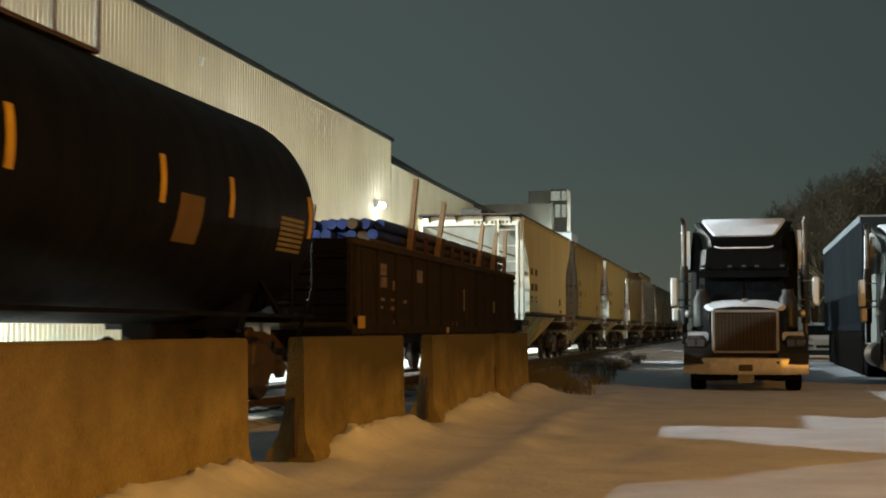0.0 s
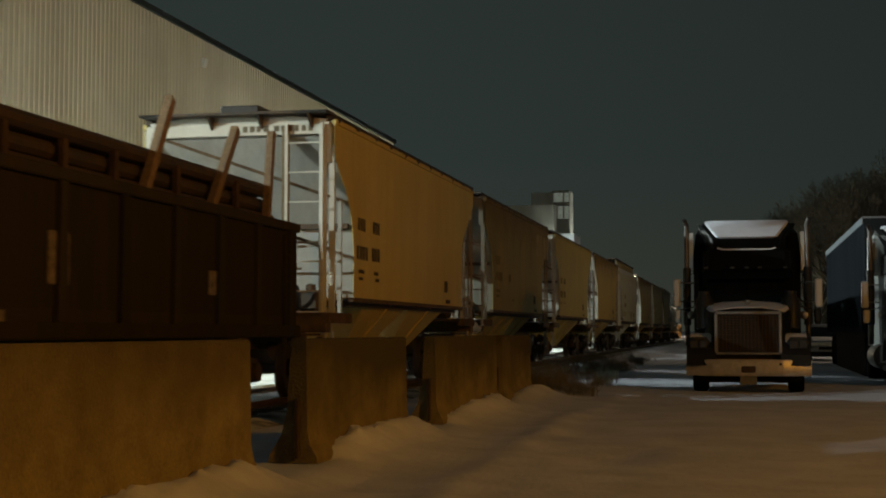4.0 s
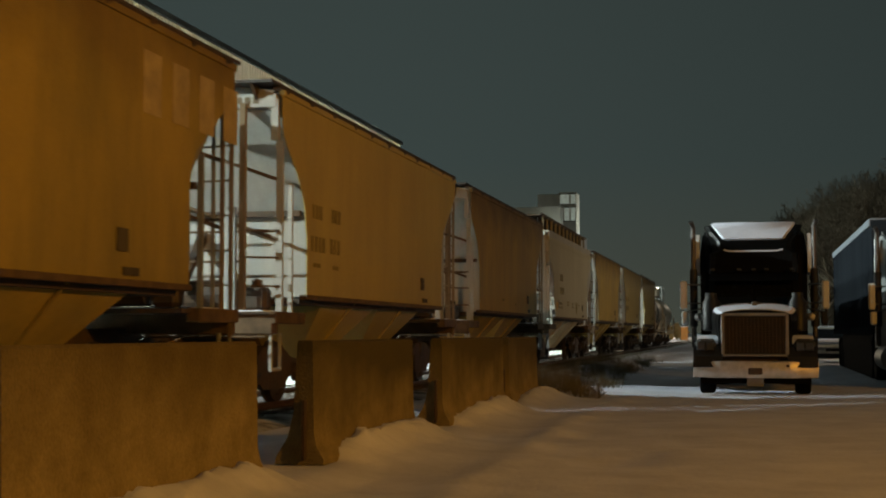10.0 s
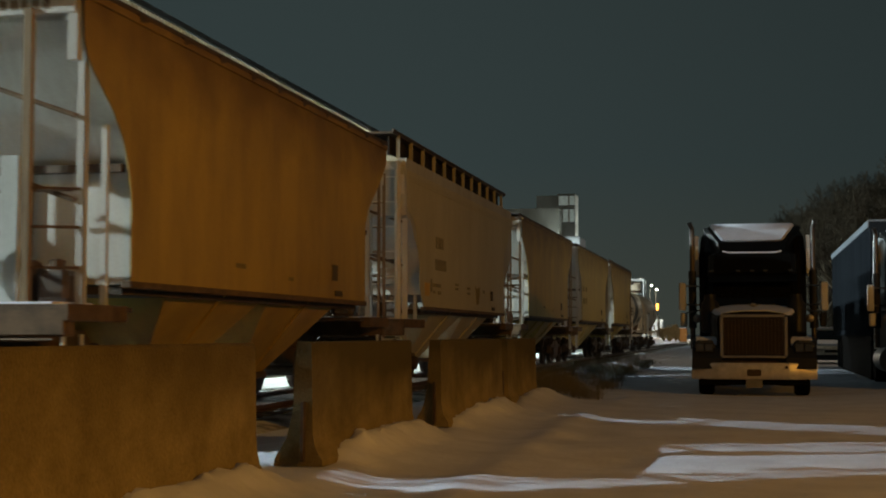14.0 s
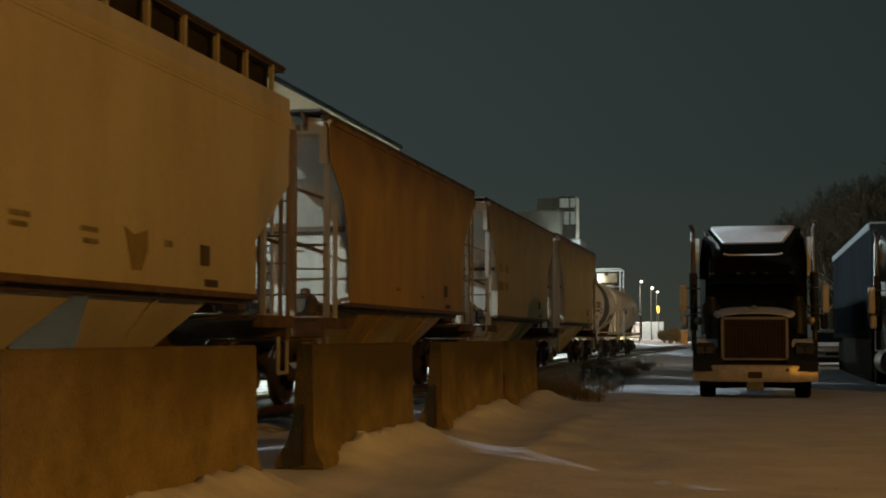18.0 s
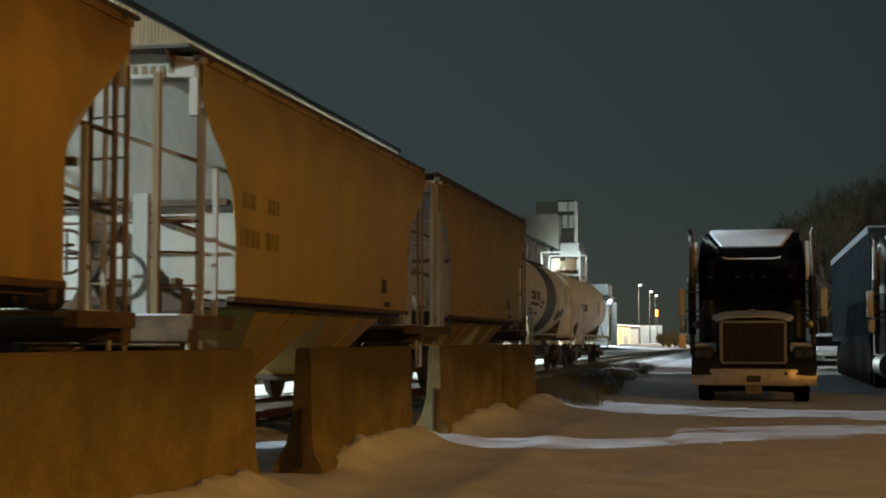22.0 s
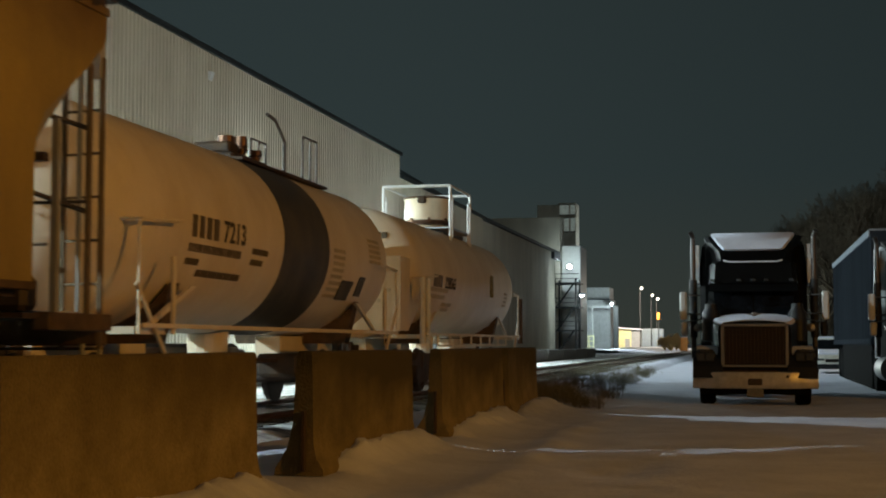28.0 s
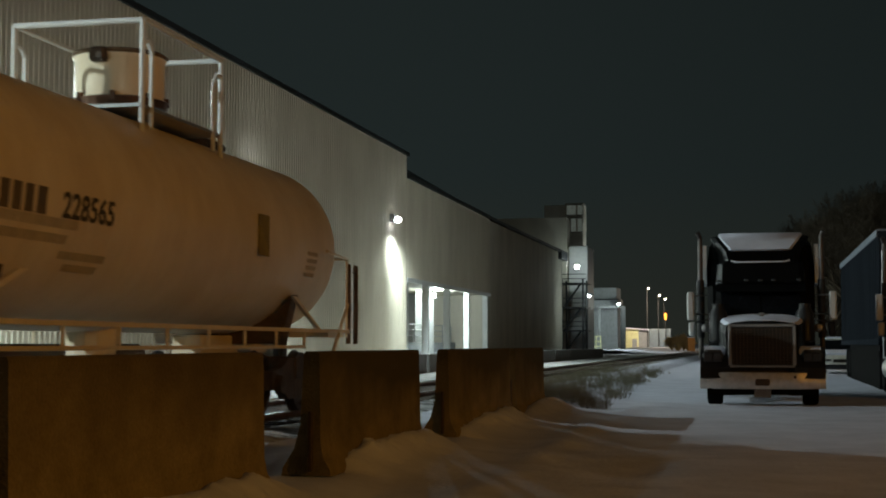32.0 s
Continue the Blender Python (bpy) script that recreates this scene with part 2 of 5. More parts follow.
# ---- mesh helpers ----
class Shape:
    """Collects faces of one mesh."""

    def __init__(self):
        self.v, self.f, self.smooth = [], [], False

    def add(self, verts, faces):
        n = len(self.v)
        self.v += [tuple(p) for p in verts]
        self.f += [tuple(i + n for i in f) for f in faces]
        return self

    def box(self, x0, x1, y0, y1, z0, z1, c=0.0):
        if c <= 0:
            v = [(x, y, z) for z in (z0, z1) for y in (y0, y1) for x in (x0, x1)]
            return self.add(v, [(0, 2, 3, 1), (4, 5, 7, 6), (0, 1, 5, 4), (2, 6, 7, 3), (0, 4, 6, 2), (1, 3, 7, 5)])
        ring = lambda a: [(x0 + a, y0), (x1 - a, y0), (x1, y0 + a), (x1, y1 - a), (x1 - a, y1), (x0 + a, y1), (x0, y1 - a), (x0, y0 + a)]
        v, small = [], [(x0 + c * 1.4, y0 + c * 0.7), (x1 - c * 1.4, y0 + c * 0.7), (x1 - c * 0.7, y0 + c * 1.4), (x1 - c * 0.7, y1 - c * 1.4),
                        (x1 - c * 1.4, y1 - c * 0.7), (x0 + c * 1.4, y1 - c * 0.7), (x0 + c * 0.7, y1 - c * 1.4), (x0 + c * 0.7, y0 + c * 1.4)]
        for z, r in ((z0, small), (z0 + c, ring(c)), (z1 - c, ring(c)), (z1, small)):
            v += [(x, y, z) for x, y in r]
        return self.loft(v, 8, True)

    def loft(self, v, n, caps=True, closed=True):
        rows = len(v) // n
        f = [(r * n + i, r * n + (i + 1) % n, (r + 1) * n + (i + 1) % n, (r + 1) * n + i) for r in range(rows - 1) for i in range(n if closed else n - 1)]
        if caps:
            f += [tuple(reversed(range(n))), tuple(range((rows - 1) * n, rows * n))]
        return self.add(v, f)

    def rod(self, a, b, r, n=8, r2=None):
        a, b = Vector(a), Vector(b)
        q = (b - a).to_track_quat("Z", "Y").to_matrix()
        v = []
        for p, rad in ((a, r), (b, r if r2 is None else r2)):
            v += [p + q @ Vector((rad * math.cos(2 * math.pi * i / n), rad * math.sin(2 * math.pi * i / n), 0)) for i in range(n)]
        return self.loft(v, n)

    def path(self, pts, r, n=6):
        for a, b in zip(pts, pts[1:]):
            self.rod(a, b, r, n)
        return self

    def prism(self, outline, axis, a0, a1):
        """A flat outline drawn along an axis. axis x: outline in (y, z); y: (x, z); z: (x, y)."""
        put = {"x": lambda a, p: (a, p[0], p[1]), "y": lambda a, p: (p[0], a, p[1]), "z": lambda a, p: (p[0], p[1], a)}[axis]
        return self.loft([put(a, p) for a in (a0, a1) for p in outline], len(outline))

    def lathe(self, profile, axis, at=(0, 0, 0), n=32):
        """Turn (along, radius) pairs about an axis through at."""
        v = []
        for s, r in profile:
            for i in range(n):
                c, d = r * math.cos(2 * math.pi * i / n), r * math.sin(2 * math.pi * i / n)
                p = {"x": (s, c, d), "y": (c, s, d), "z": (c, d, s)}[axis]
                v.append((p[0] + at[0], p[1] + at[1], p[2] + at[2]))
        return self.loft(v, n)


def mesh_of(name, shape, mat, smooth=False):
    me = bpy.data.meshes.new(name)
    me.from_pydata(shape.v, [], shape.f)
    me.materials.append(mat)
    bm = bmesh.new()
    bm.from_mesh(me)
    bmesh.ops.recalc_face_normals(bm, faces=bm.faces)
    for f in bm.faces:
        f.smooth = smooth
    if smooth:
        for e in bm.edges:
            if len(e.link_faces) == 2 and e.calc_face_angle(0) > 0.7:
                e.smooth = False
    bm.to_mesh(me)
    bm.free()
    return me


def part(name, shape, mat, parent=None, label="", at=None, smooth=False):
    """Links a shape (or a shared mesh) as one mesh object under a thing or part."""
    data = shape if isinstance(shape, bpy.types.Mesh) else mesh_of(name, shape, mat, smooth)
    ob = new(name, data)
    if at is not None:
        ob.matrix_basis = at
    ob.parent = parent
    return tagged(ob, label) if label else ob


def thing(name, label, category, at=None, group="", kind=""):
    ob = tagged(new(name), label, category, group, kind)
    ob.empty_display_size = 0.3
    if at is not None:
        ob.matrix_basis = at
    return ob


def setting(name, shape, mat, label, category, smooth=False):
    return tagged(new(name, mesh_of(name, shape, mat, smooth)), label, category, kind="structure")


# ---- ground ----
BARRIERS = ((6.08, 9.62, 0.0), (10.95, 14.42, 0.0), (15.85, 19.98, 0.0), (20.88, 23.75, -0.07))
BARRIER_X, BARRIER_Z = -3.5, 0.09
# snow lying against the barriers: place along them and height
HEAPS = (((5.0, 0.2), (7.6, 0.19), (9.2, 0.20), (9.5, 0.16), (9.8, 0.02)), ((11.25, 0.0), (11.5, 0.13), (12.05, 0.22), (14.3, 0.20), (14.6, 0.15), (14.9, 0.02)),
         ((15.9, 0.0), (16.2, 0.12), (18.0, 0.20), (19.5, 0.21), (19.9, 0.12), (20.15, 0.02)), ((20.5, 0.02), (21.5, 0.12), (22.4, 0.19), (23.8, 0.19), (25.2, 0.03)))
TRACK_X, RAIL_Z = -7.55, 0.15


RUT = ((-2.1, 26.2), (-2.26, 21.3), (-2.17, 15.6), (-2.09, 12.2), (-2.04, 10.0), (-2.0, 8.4))
HOLLOW = (-1.2, 13.2, 0.35, 0.8)


def bump_at(x, y, cx, cy, rx, ry, h):
    return h * math.exp(-((x - cx) / rx) ** 2 - ((y - cy) / ry) ** 2)


def ramp(a, b, x):
    k = min(1.0, max(0.0, (x - a) / (b - a)))
    return k * k * (3 - 2 * k)


def heap_z(x, y):
    """Height of the snow ploughed against the barriers' fronts."""
    for line in HEAPS:
        if line[0][0] < y < line[-1][0]:
            h = float(np.interp(y, [p[0] for p in line], [p[1] for p in line]))
            crumbs = 0.05 * noise.noise(Vector((1, y * 2.2, 4))) + 0.05 * noise.noise(Vector((2, y * 6.0, 4))) + 0.03 * noise.noise(Vector((3, y * 13.0, 4)))
            d = x + 3.38 - crumbs
            side = 0.55 * math.exp(-(d / 0.22) ** 2) + 0.45 * math.exp(-(d / 0.75) ** 2) if d > 0 else math.exp(-(d / 0.16) ** 2)
            lumps = 0.14 * noise.noise(Vector((x * 3.5, y * 3.5, 5))) + 0.16 * noise.noise(Vector((x * 8, y * 8, 8))) + 0.10 * noise.noise(Vector((x * 15, y * 15, 2)))
            return (h + 0.04 * min(1.0, h * 8)) * side * (1 + lumps)
    return 0.0


def ground_z(x, y):
    n = noise.noise(Vector((x * 0.22, y * 0.22, 0.3)))
    z = 0.014 * n + 0.010 * noise.noise(Vector((x * 0.9, y * 0.9, 2.0)))
    # the low bank on which the barriers stand
    bank = ramp(-2.75, -3.3, x) * (1 - ramp(-4.1, -5.2, x)) * (1 - ramp(25, 34, y))
    z = z * (1 - 0.7 * bank) + 0.085 * bank
    if -2.9 < x < 6 and 0 < y < 60:
        z += 0.009 * noise.noise(Vector((x * 1.1 + 0.3 * y, y * 0.6, 7.0))) + 0.010 * noise.noise(Vector((x * 2.6, y * 2.2, 3.0))) + 0.008 * noise.noise(Vector((x * 5.5, y * 4.5, 6.0)))
    if -4.4 < x < -2.0 and 4 < y < 27:
        z = max(z, heap_z(x, y) + 0.3 * z)
    # a trodden ridge along the barriers and a shallow hollow
    if -4 < x < 1 and 7 < y < 28:
        d = 9.0
        for (ax, ay), (bx, by) in zip(RUT, RUT[1:]):
            k = min(1.0, max(0.0, ((x - ax) * (bx - ax) + (y - ay) * (by - ay)) / ((bx - ax) ** 2 + (by - ay) ** 2)))
            d = min(d, math.hypot(x - ax - k * (bx - ax) - 0.10 * noise.noise(Vector((3, y * 0.8, 1))), y - ay - k * (by - ay)))
        z += max(0.0, 0.030 + 0.05 * noise.noise(Vector((x * 1.5, y * 1.1, 11)))) * math.exp(-(d / 0.22) ** 2)
    z -= bump_at(x, y, *HOLLOW, 0.06)
    # a low spot under the parked truck
    z -= bump_at(x, y, 0.2, 31, 3, 8, 0.06)
    if x < -5.0:
        z = min(z, 0.03) - 0.02
    return z


def spread(dense, far):
    out = list(dense)
    step = out[-1] - out[-2]
    while out[-1] < far:
        step *= 1.35
        out.append(out[-1] + step)
    return out


def build_ground():
    right = spread(list(np.arange(-5.0, -3.7, 0.11)) + list(np.arange(-3.7, -2.6, 0.05)) + list(np.arange(-2.6, 6.01, 0.11)), 1800)
    left = [-5.0 - (a) for a in spread([0, 0.4], 1800)][1:]
    xs = sorted(left) + right
    ys = sorted([2 - a for a in spread([0, 0.6], 1800)][1:]) + spread(list(np.arange(2, 7, 0.10)) + list(np.arange(7, 26, 0.06)) + list(np.arange(26, 34, 0.12)), 3500)
    v = [(x, y, ground_z(x, y)) for y in ys for x in xs]
    w = len(xs)
    f = [(j * w + i, j * w + i + 1, (j + 1) * w + i + 1, (j + 1) * w + i) for j in range(len(ys) - 1) for i in range(w - 1)]
    setting("ground", Shape().add(v, f), SNOW, "snow-covered yard with ruts and ploughed banks", "ground", smooth=True)


build_ground()


# ---- track ----
def build_track():
    lane = Shape().box(-19.9, TRACK_X - 2.15, -40, 150, -0.2, 0.035)
    setting("service_lane", lane, ROADSIDE, "lane of trodden grey snow between wall and track", "lane")
    bed = Shape().prism([(TRACK_X - 2.1, -0.05), (TRACK_X + 2.1, -0.05), (TRACK_X + 1.5, 0.055), (TRACK_X - 1.5, 0.055)], "y", -60, 420)
    setting("track_bed", bed, BALLAST, "dark stone ballast under the railway track", "ballast")
    for side in (-1, 1):
        x = TRACK_X + side * 0.755
        rail = Shape().prism([(x - 0.07, 0.06), (x + 0.07, 0.06), (x + 0.07, 0.075), (x + 0.012, 0.09), (x + 0.012, 0.125), (x + 0.036, 0.13), (x + 0.036, RAIL_Z),
                              (x - 0.036, RAIL_Z), (x - 0.036, 0.13), (x - 0.012, 0.125), (x - 0.012, 0.09), (x - 0.07, 0.075)], "y", -60, 420)
        setting("rail_near" if side > 0 else "rail_far", rail, RAILSTEEL, "rusty steel rail with a worn bright head", "rail")
    drift = Shape()
    v, ys = [], list(np.arange(27, 130, 0.8))
    for y in ys:
        for k, x in enumerate((-5.6, -5.2, -4.7, -4.2, -3.8)):
            v.append((x, y, (0.0, 0.16, 0.22, 0.15, -0.02)[k] * (0.7 + 0.5 * noise.noise(Vector((x, y * 0.35, 4))))))
    drift.loft(v, 5, False, False)
    setting("verge", drift, SNOW, "snowy verge along the track", "verge", smooth=True)


build_track()


# ---- plant building ----
def ribbed(y0, y1, z0, z1, x, pitch=0.305, depth=0.035):
    """Trapezoid-ribbed siding in the plane x, ribs upright, facing +x."""
    pts, y = [], y0
    while y < y1:
        for dy, dx in ((0, 0), (pitch * 0.55, 0), (pitch * 0.66, depth), (pitch * 0.89, depth)):
            if y + dy <= y1:
                pts.append((y + dy, x + dx))
        y += pitch
    pts.append((y1, x))
    n = len(pts)
    v = [(px, py, z) for z in (z0, z1) for py, px in pts]
    return Shape().add(v, [(i, i + 1, n + i + 1, n + i) for i in range(n - 1)])


def wall_block(name, y0, y1, z1, x, back, mat, label, z0=-0.1):
    s = ribbed(y0, y1, z0, z1, x)
    s.box(back, x - 0.01, y0 + 0.01, y1 - 0.01, z0, z1 - 0.01)
    return setting(name, s, mat, label, "wall")


def build_plant():
    wx = WALL_X
    wall_block("wall_main", -30, 80.6, 12.3, wx, -50, SIDING, "tall cream ribbed-metal wall of the plant")
    wall_block("wall_wing", 80.6, 107.3, 10.95, wx, -25.0, SIDING, "cream ribbed-metal upper wall over an open bay", z0=4.9)
    wall_block("wall_bay_back", 80.6, 107.3, 4.9, -25.0, -50, BAYWALL, "white back wall of the open loading bay")
    wall_block("wall_end", 107.3, 150.7, 10.85, wx - 0.2, -50, SIDING2, "dull grey ribbed-metal wall of the far wing")
    setting("wall_high_block", Shape().box(-55, -20.25, 155, 158, -0.1, 15.1), SIDING2, "plain grey end wall of a taller block", "wall")
    for name, y0, y1, z in (("roof_trim_main", -30, 80.8, 12.3),):
        setting(name, Shape().box(wx - 0.3, wx + 0.12, y0, y1, z - 0.06, z + 0.16), FLASH, "dark metal flashing along the roof edge", "trim")
    for name, y0, y1, low0, low1, high0, high1 in (("roof_fascia_wing", 80.62, 107.4, 10.93, 10.80, 11.75, 11.22), ("roof_fascia_end", 107.42, 152.5, 10.76, 10.82, 11.20, 11.30)):
        v = [(x, y, z) for y, zs in ((y0, (low0, high0)), (y1, (low1, high1))) for x, z in ((wx + 0.14, zs[0]), (wx + 0.14, zs[0] + 0.25), (wx - 0.5, zs[1]), (wx - 0.6, zs[1]), (wx - 0.6, zs[0]))]
        setting(name, Shape().loft(v, 5), FLASH, "dark metal eave along the lower roof", "trim")
    setting("eave_box", Shape().box(wx - 1.8, wx + 0.2, 147.5, 152.5, 10.1, 11.0, 0.05), FLASH, "dark boxed end of the eave", "trim")
    setting("roof_main", Shape().box(-50, wx - 0.3, -30, 80.6, 12.1, 12.31), FLASH, "dark flat roof", "roof")
    setting("roof_wing", Shape().box(-50, wx - 0.3, 80.7, 150.5, 11.0, 11.21), FLASH, "dark flat roof", "roof")
    setting("lintel_trim", Shape().box(wx + 0.04, wx + 0.09, 80.6, 107.3, 4.78, 5.05), POSTWHITE, "white steel lintel over the open bay", "trim")
    for y in (81.3, 86.8, 93.1, 99.8, 107.0):
        p = thing("bay_post", "white-painted steel column of the open bay", "column", pose(wx - 0.3, y, 0), "columns of the open bay")
        part("shaft", Shape().box(-0.2, 0.2, -0.2, 0.2, 0.02, 4.9, 0.02), POSTWHITE, p)
        part("base_plate", Shape().box(-0.3, 0.3, -0.3, 0.3, -0.05, 0.04), GALV, p)
    rail = thing("bay_railing", "galvanised pipe railing on a dock inside the open bay", "railing", pose(wx - 2.8, 94, 0))
    for z in (1.7, 2.1, 2.5):
        part("rail", Shape().rod((0, -12, z), (0, 12, z), 0.035), GALV, rail)
    for y in range(-12, 13, 3):
        part("post", Shape().rod((0, y, 1.2), (0, y, 2.5), 0.04), GALV, rail)
    part("dock", Shape().box(-2.0, 0.3, -12.2, 12.2, -0.05, 1.25), GREYPANEL, rail)
    # added pier: it stands for the lit streak on the bay's back wall
    pier = thing("streak_pier", "white pier added behind the bay lamp to take its light", "pier", pose(-22.9, 97.4, 0))
    part("shaft", Shape().box(-0.4, 0.5, -1.0, 1.0, -0.05, 4.9, 0.03), BAYWALL, pier)
    baylamp = thing("bay_lamp", "bright white lamp in the open bay", "lamp", pose(-22.1, 96.6, 4.55))
    part("housing", Shape().box(-0.3, 0.15, -0.24, 0.24, -0.16, 0.2, 0.02), GALV, baylamp)
    part("hanger", Shape().rod((-0.1, 0, 0.2), (-0.1, 0, 0.36), 0.03, 6), GALV, baylamp)
    part("lens", Shape().box(0.15, 0.19, -0.2, 0.2, -0.16, 0.16), LAMPGLOW, baylamp, "glowing white lens")
    for y in LAMP_YS:
        lampthing = thing("wall_lamp", "bright white wall-pack lamp on the cream siding", "lamp", pose(wx + 0.04, y, 8.2), "wall lamps of the plant")
        part("housing", Shape().prism([(0, -0.2), (0.24, -0.14), (0.33, 0.06), (0.22, 0.22), (0, 0.25)], "y", -0.25, 0.25), GALV, lampthing)
        part("lens", Shape().lathe([(-0.16, 0.03), (-0.13, 0.12), (-0.05, 0.19), (0.05, 0.19), (0.13, 0.12), (0.16, 0.03)], "z", (0.42, 0, -0.08), 16), LAMPGLOW, lampthing, "glowing white lens")
    vent = thing("wall_vent", "small pale square vent high on the siding", "vent", pose(wx + 0.036, 50.3, 11.35))
    part("frame", Shape().box(0, 0.05, -0.19, 0.19, -0.17, 0.17, 0.015), POSTWHITE, vent)
    part("hood", Shape().prism([(0.05, -0.14), (0.06, -0.14), (0.15, 0.13), (0.15, 0.15), (0.05, 0.15)], "y", -0.15, 0.15), POSTWHITE, vent)
    # roof-top tower with lit windows
    tw = thing("roof_tower", "grey roof-top lift tower with lit glazing", "tower", pose(-24.5, 192, 0))
    part("shaft", Shape().box(-0.5, 1.9, -2, 2, 0, 20.2, 0.05), SIDING2, tw)
    part("side_shaft", Shape().box(-3.4, -0.5, -1.7, 1.7, 0, 20.0, 0.05), SIDING2, tw)
    for z0, z1, x0, x1 in ((18.6, 19.9, -0.25, 0.95), (18.6, 19.9, 1.2, 1.8), (16.3, 18.1, 0.32, 0.95), (16.3, 18.1, 1.2, 1.8)):
        w = part("window", Shape().box(x0, x1, -2.06, -2.0, z0, z1), LITPANE, tw, "dimly lit window")
        part("lintel", Shape().box(x0 - 0.08, x1 + 0.08, -2.09, -2.04, z1, z1 + 0.1), FLASH, w)
        part("sill", Shape().box(x0 - 0.08, x1 + 0.08, -2.09, -2.04, z0 - 0.1, z0), FLASH, w)
    silo = thing("white_tower", "white panelled process tower under a floodlight", "tower", pose(-19.0, 156, 0))
    part("body", Shape().box(-1.15, 0.95, 0, 6, 0, 12.0, 0.08), POSTWHITE, silo)
    pump = thing("pump_house", "pale panelled pump house lit by a yard lamp", "pump house", pose(-21.3, 206, 0))
    part("body", Shape().box(-2.2, 1.8, 0, 8, -0.1, 7.6, 0.06), GREYPANEL, pump)
    part("upper_storey", Shape().box(-1.9, 1.5, 1.5, 8, 7.6, 9.4, 0.06), GREYPANEL, pump)
    part("roof_edge", Shape().box(-2.3, 1.9, -0.1, 8.1, 7.5, 7.66, 0.02), FLASH, pump)
    for x in (-1.2, 0.2, 1.2):
        part("panel_joint", Shape().box(x - 0.04, x + 0.04, -0.03, 0.0, 0.0, 7.4), GREYPANEL, pump)
    part("door", Shape().box(-0.9, 0.0, -0.05, 0.0, 0.0, 2.2), GREYPANEL, pump)
    flood = part("floodlight", Shape().box(-0.6, 0.15, -0.4, 0.0, 9.3, 10.0, 0.06), GALV, silo)
    part("lens", Shape().lathe([(-0.46, 0.02), (-0.46, 0.22), (-0.4, 0.25)], "y", (-0.22, 0, 9.65), 20), LAMPGLOW, flood, "glaring white lens")
    st = thing("steel_stair", "dark steel stair tower with landings and handrails", "stair", pose(-19.2, 151.4, 0))
    for x in (-1.1, 1.15):
        for y in (0, 3.6):
            part("post", Shape().box(x - 0.09, x + 0.09, y - 0.09, y + 0.09, 0, 8.1), FLASH, st)
    for z in (2.5, 5.0, 7.6):
        part("landing", Shape().box(-1.3, 1.55, -0.15, 3.8, z, z + 0.12), FLASH, st)
        part("handrail", Shape().rod((-1.25, 0, z + 1.05), (1.5, 0, z + 1.05), 0.05, 6), FLASH, st)
        part("mid_rail", Shape().rod((-1.25, 0, z + 0.55), (1.5, 0, z + 0.55), 0.04, 6), FLASH, st)
        part("stringer", Shape().prism([(-1.0, z - 2.4), (-0.75, z - 2.4), (1.0, z), (0.75, z)], "y", 0.2, 0.35), FLASH, st)


LITPANE = material("lit_pane", (0.75, 0.85, 0.75), 0.3, bump=0, vary=0.3, emit=0.12)
build_plant()


# ---- train ----
ENDDARK = material("grimy_brown_steel", (0.14, 0.09, 0.05), 0.7, scale=4, second=(0.07, 0.045, 0.025))
AMBERFADE = material("faded_amber_lettering", (0.14, 0.085, 0.02), 0.6, bump=0)
def train_shift(t):
    """How far the whole train stands along the track at t seconds."""
    k = t / 16 - 1
    return -73.665 * k + 2.462 * k * k


CARS, WHEELSETS = [], []
WHEEL_R = 0.44


def wheel_shape():
    s = Shape()
    for side in (-1, 1):
        x = side * 0.755
        s.lathe([(x - side * 0.06, 0.05), (x - side * 0.06, 0.47), (x - side * 0.035, 0.475), (x - side * 0.03, WHEEL_R + 0.005), (x + side * 0.07, WHEEL_R - 0.005),
                 (x + side * 0.07, 0.37), (x + side * 0.02, 0.34), (x + side * 0.02, 0.14), (x + side * 0.09, 0.12), (x + side * 0.09, 0.05)], "x", n=20)
    return s.rod((-1.0, 0, 0), (1.0, 0, 0), 0.08, 10)


WHEELSET_MESH = mesh_of("wheelset", wheel_shape(), WHEEL, True)


def side_frame_shape(side):
    s = Shape()
    x = side * 1.0
    s.prism([(-1.12, 0.36), (-1.12, 0.62), (-0.75, 0.66), (-0.4, 0.80), (0.4, 0.80), (0.75, 0.66), (1.12, 0.62), (1.12, 0.36), (0.72, 0.40), (0.42, 0.22), (-0.42, 0.22), (-0.72, 0.40)], "x", x - 0.07, x + 0.07)
    for y in (-0.89, 0.89):
        s.lathe([(x + side * 0.06, 0.14), (x + side * 0.16, 0.13), (x + side * 0.17, 0.05)], "x", (0, y, WHEEL_R), 10)
    for y in (-0.16, 0, 0.16):
        s.rod((x, y, 0.24), (x, y, 0.52), 0.075, 8)
    return s


FRAME_MESHES = [mesh_of("side_frame", side_frame_shape(side), STEEL) for side in (-1, 1)]
BOLSTER_MESH = mesh_of("bolster", Shape().box(-1.1, 1.1, -0.18, 0.18, 0.5, 0.82, 0.03), STEEL)


def bogie(car, y):
    b = part("bogie", BOLSTER_MESH, None, car, at=pose(0, y, 0))
    for data in FRAME_MESHES:
        part("side_frame", data, None, b)
    for dy in (-0.89, 0.89):
        w = part("wheelset", WHEELSET_MESH, None, b, at=pose(0, dy, WHEEL_R))
        WHEELSETS.append((w, dy))
    return b


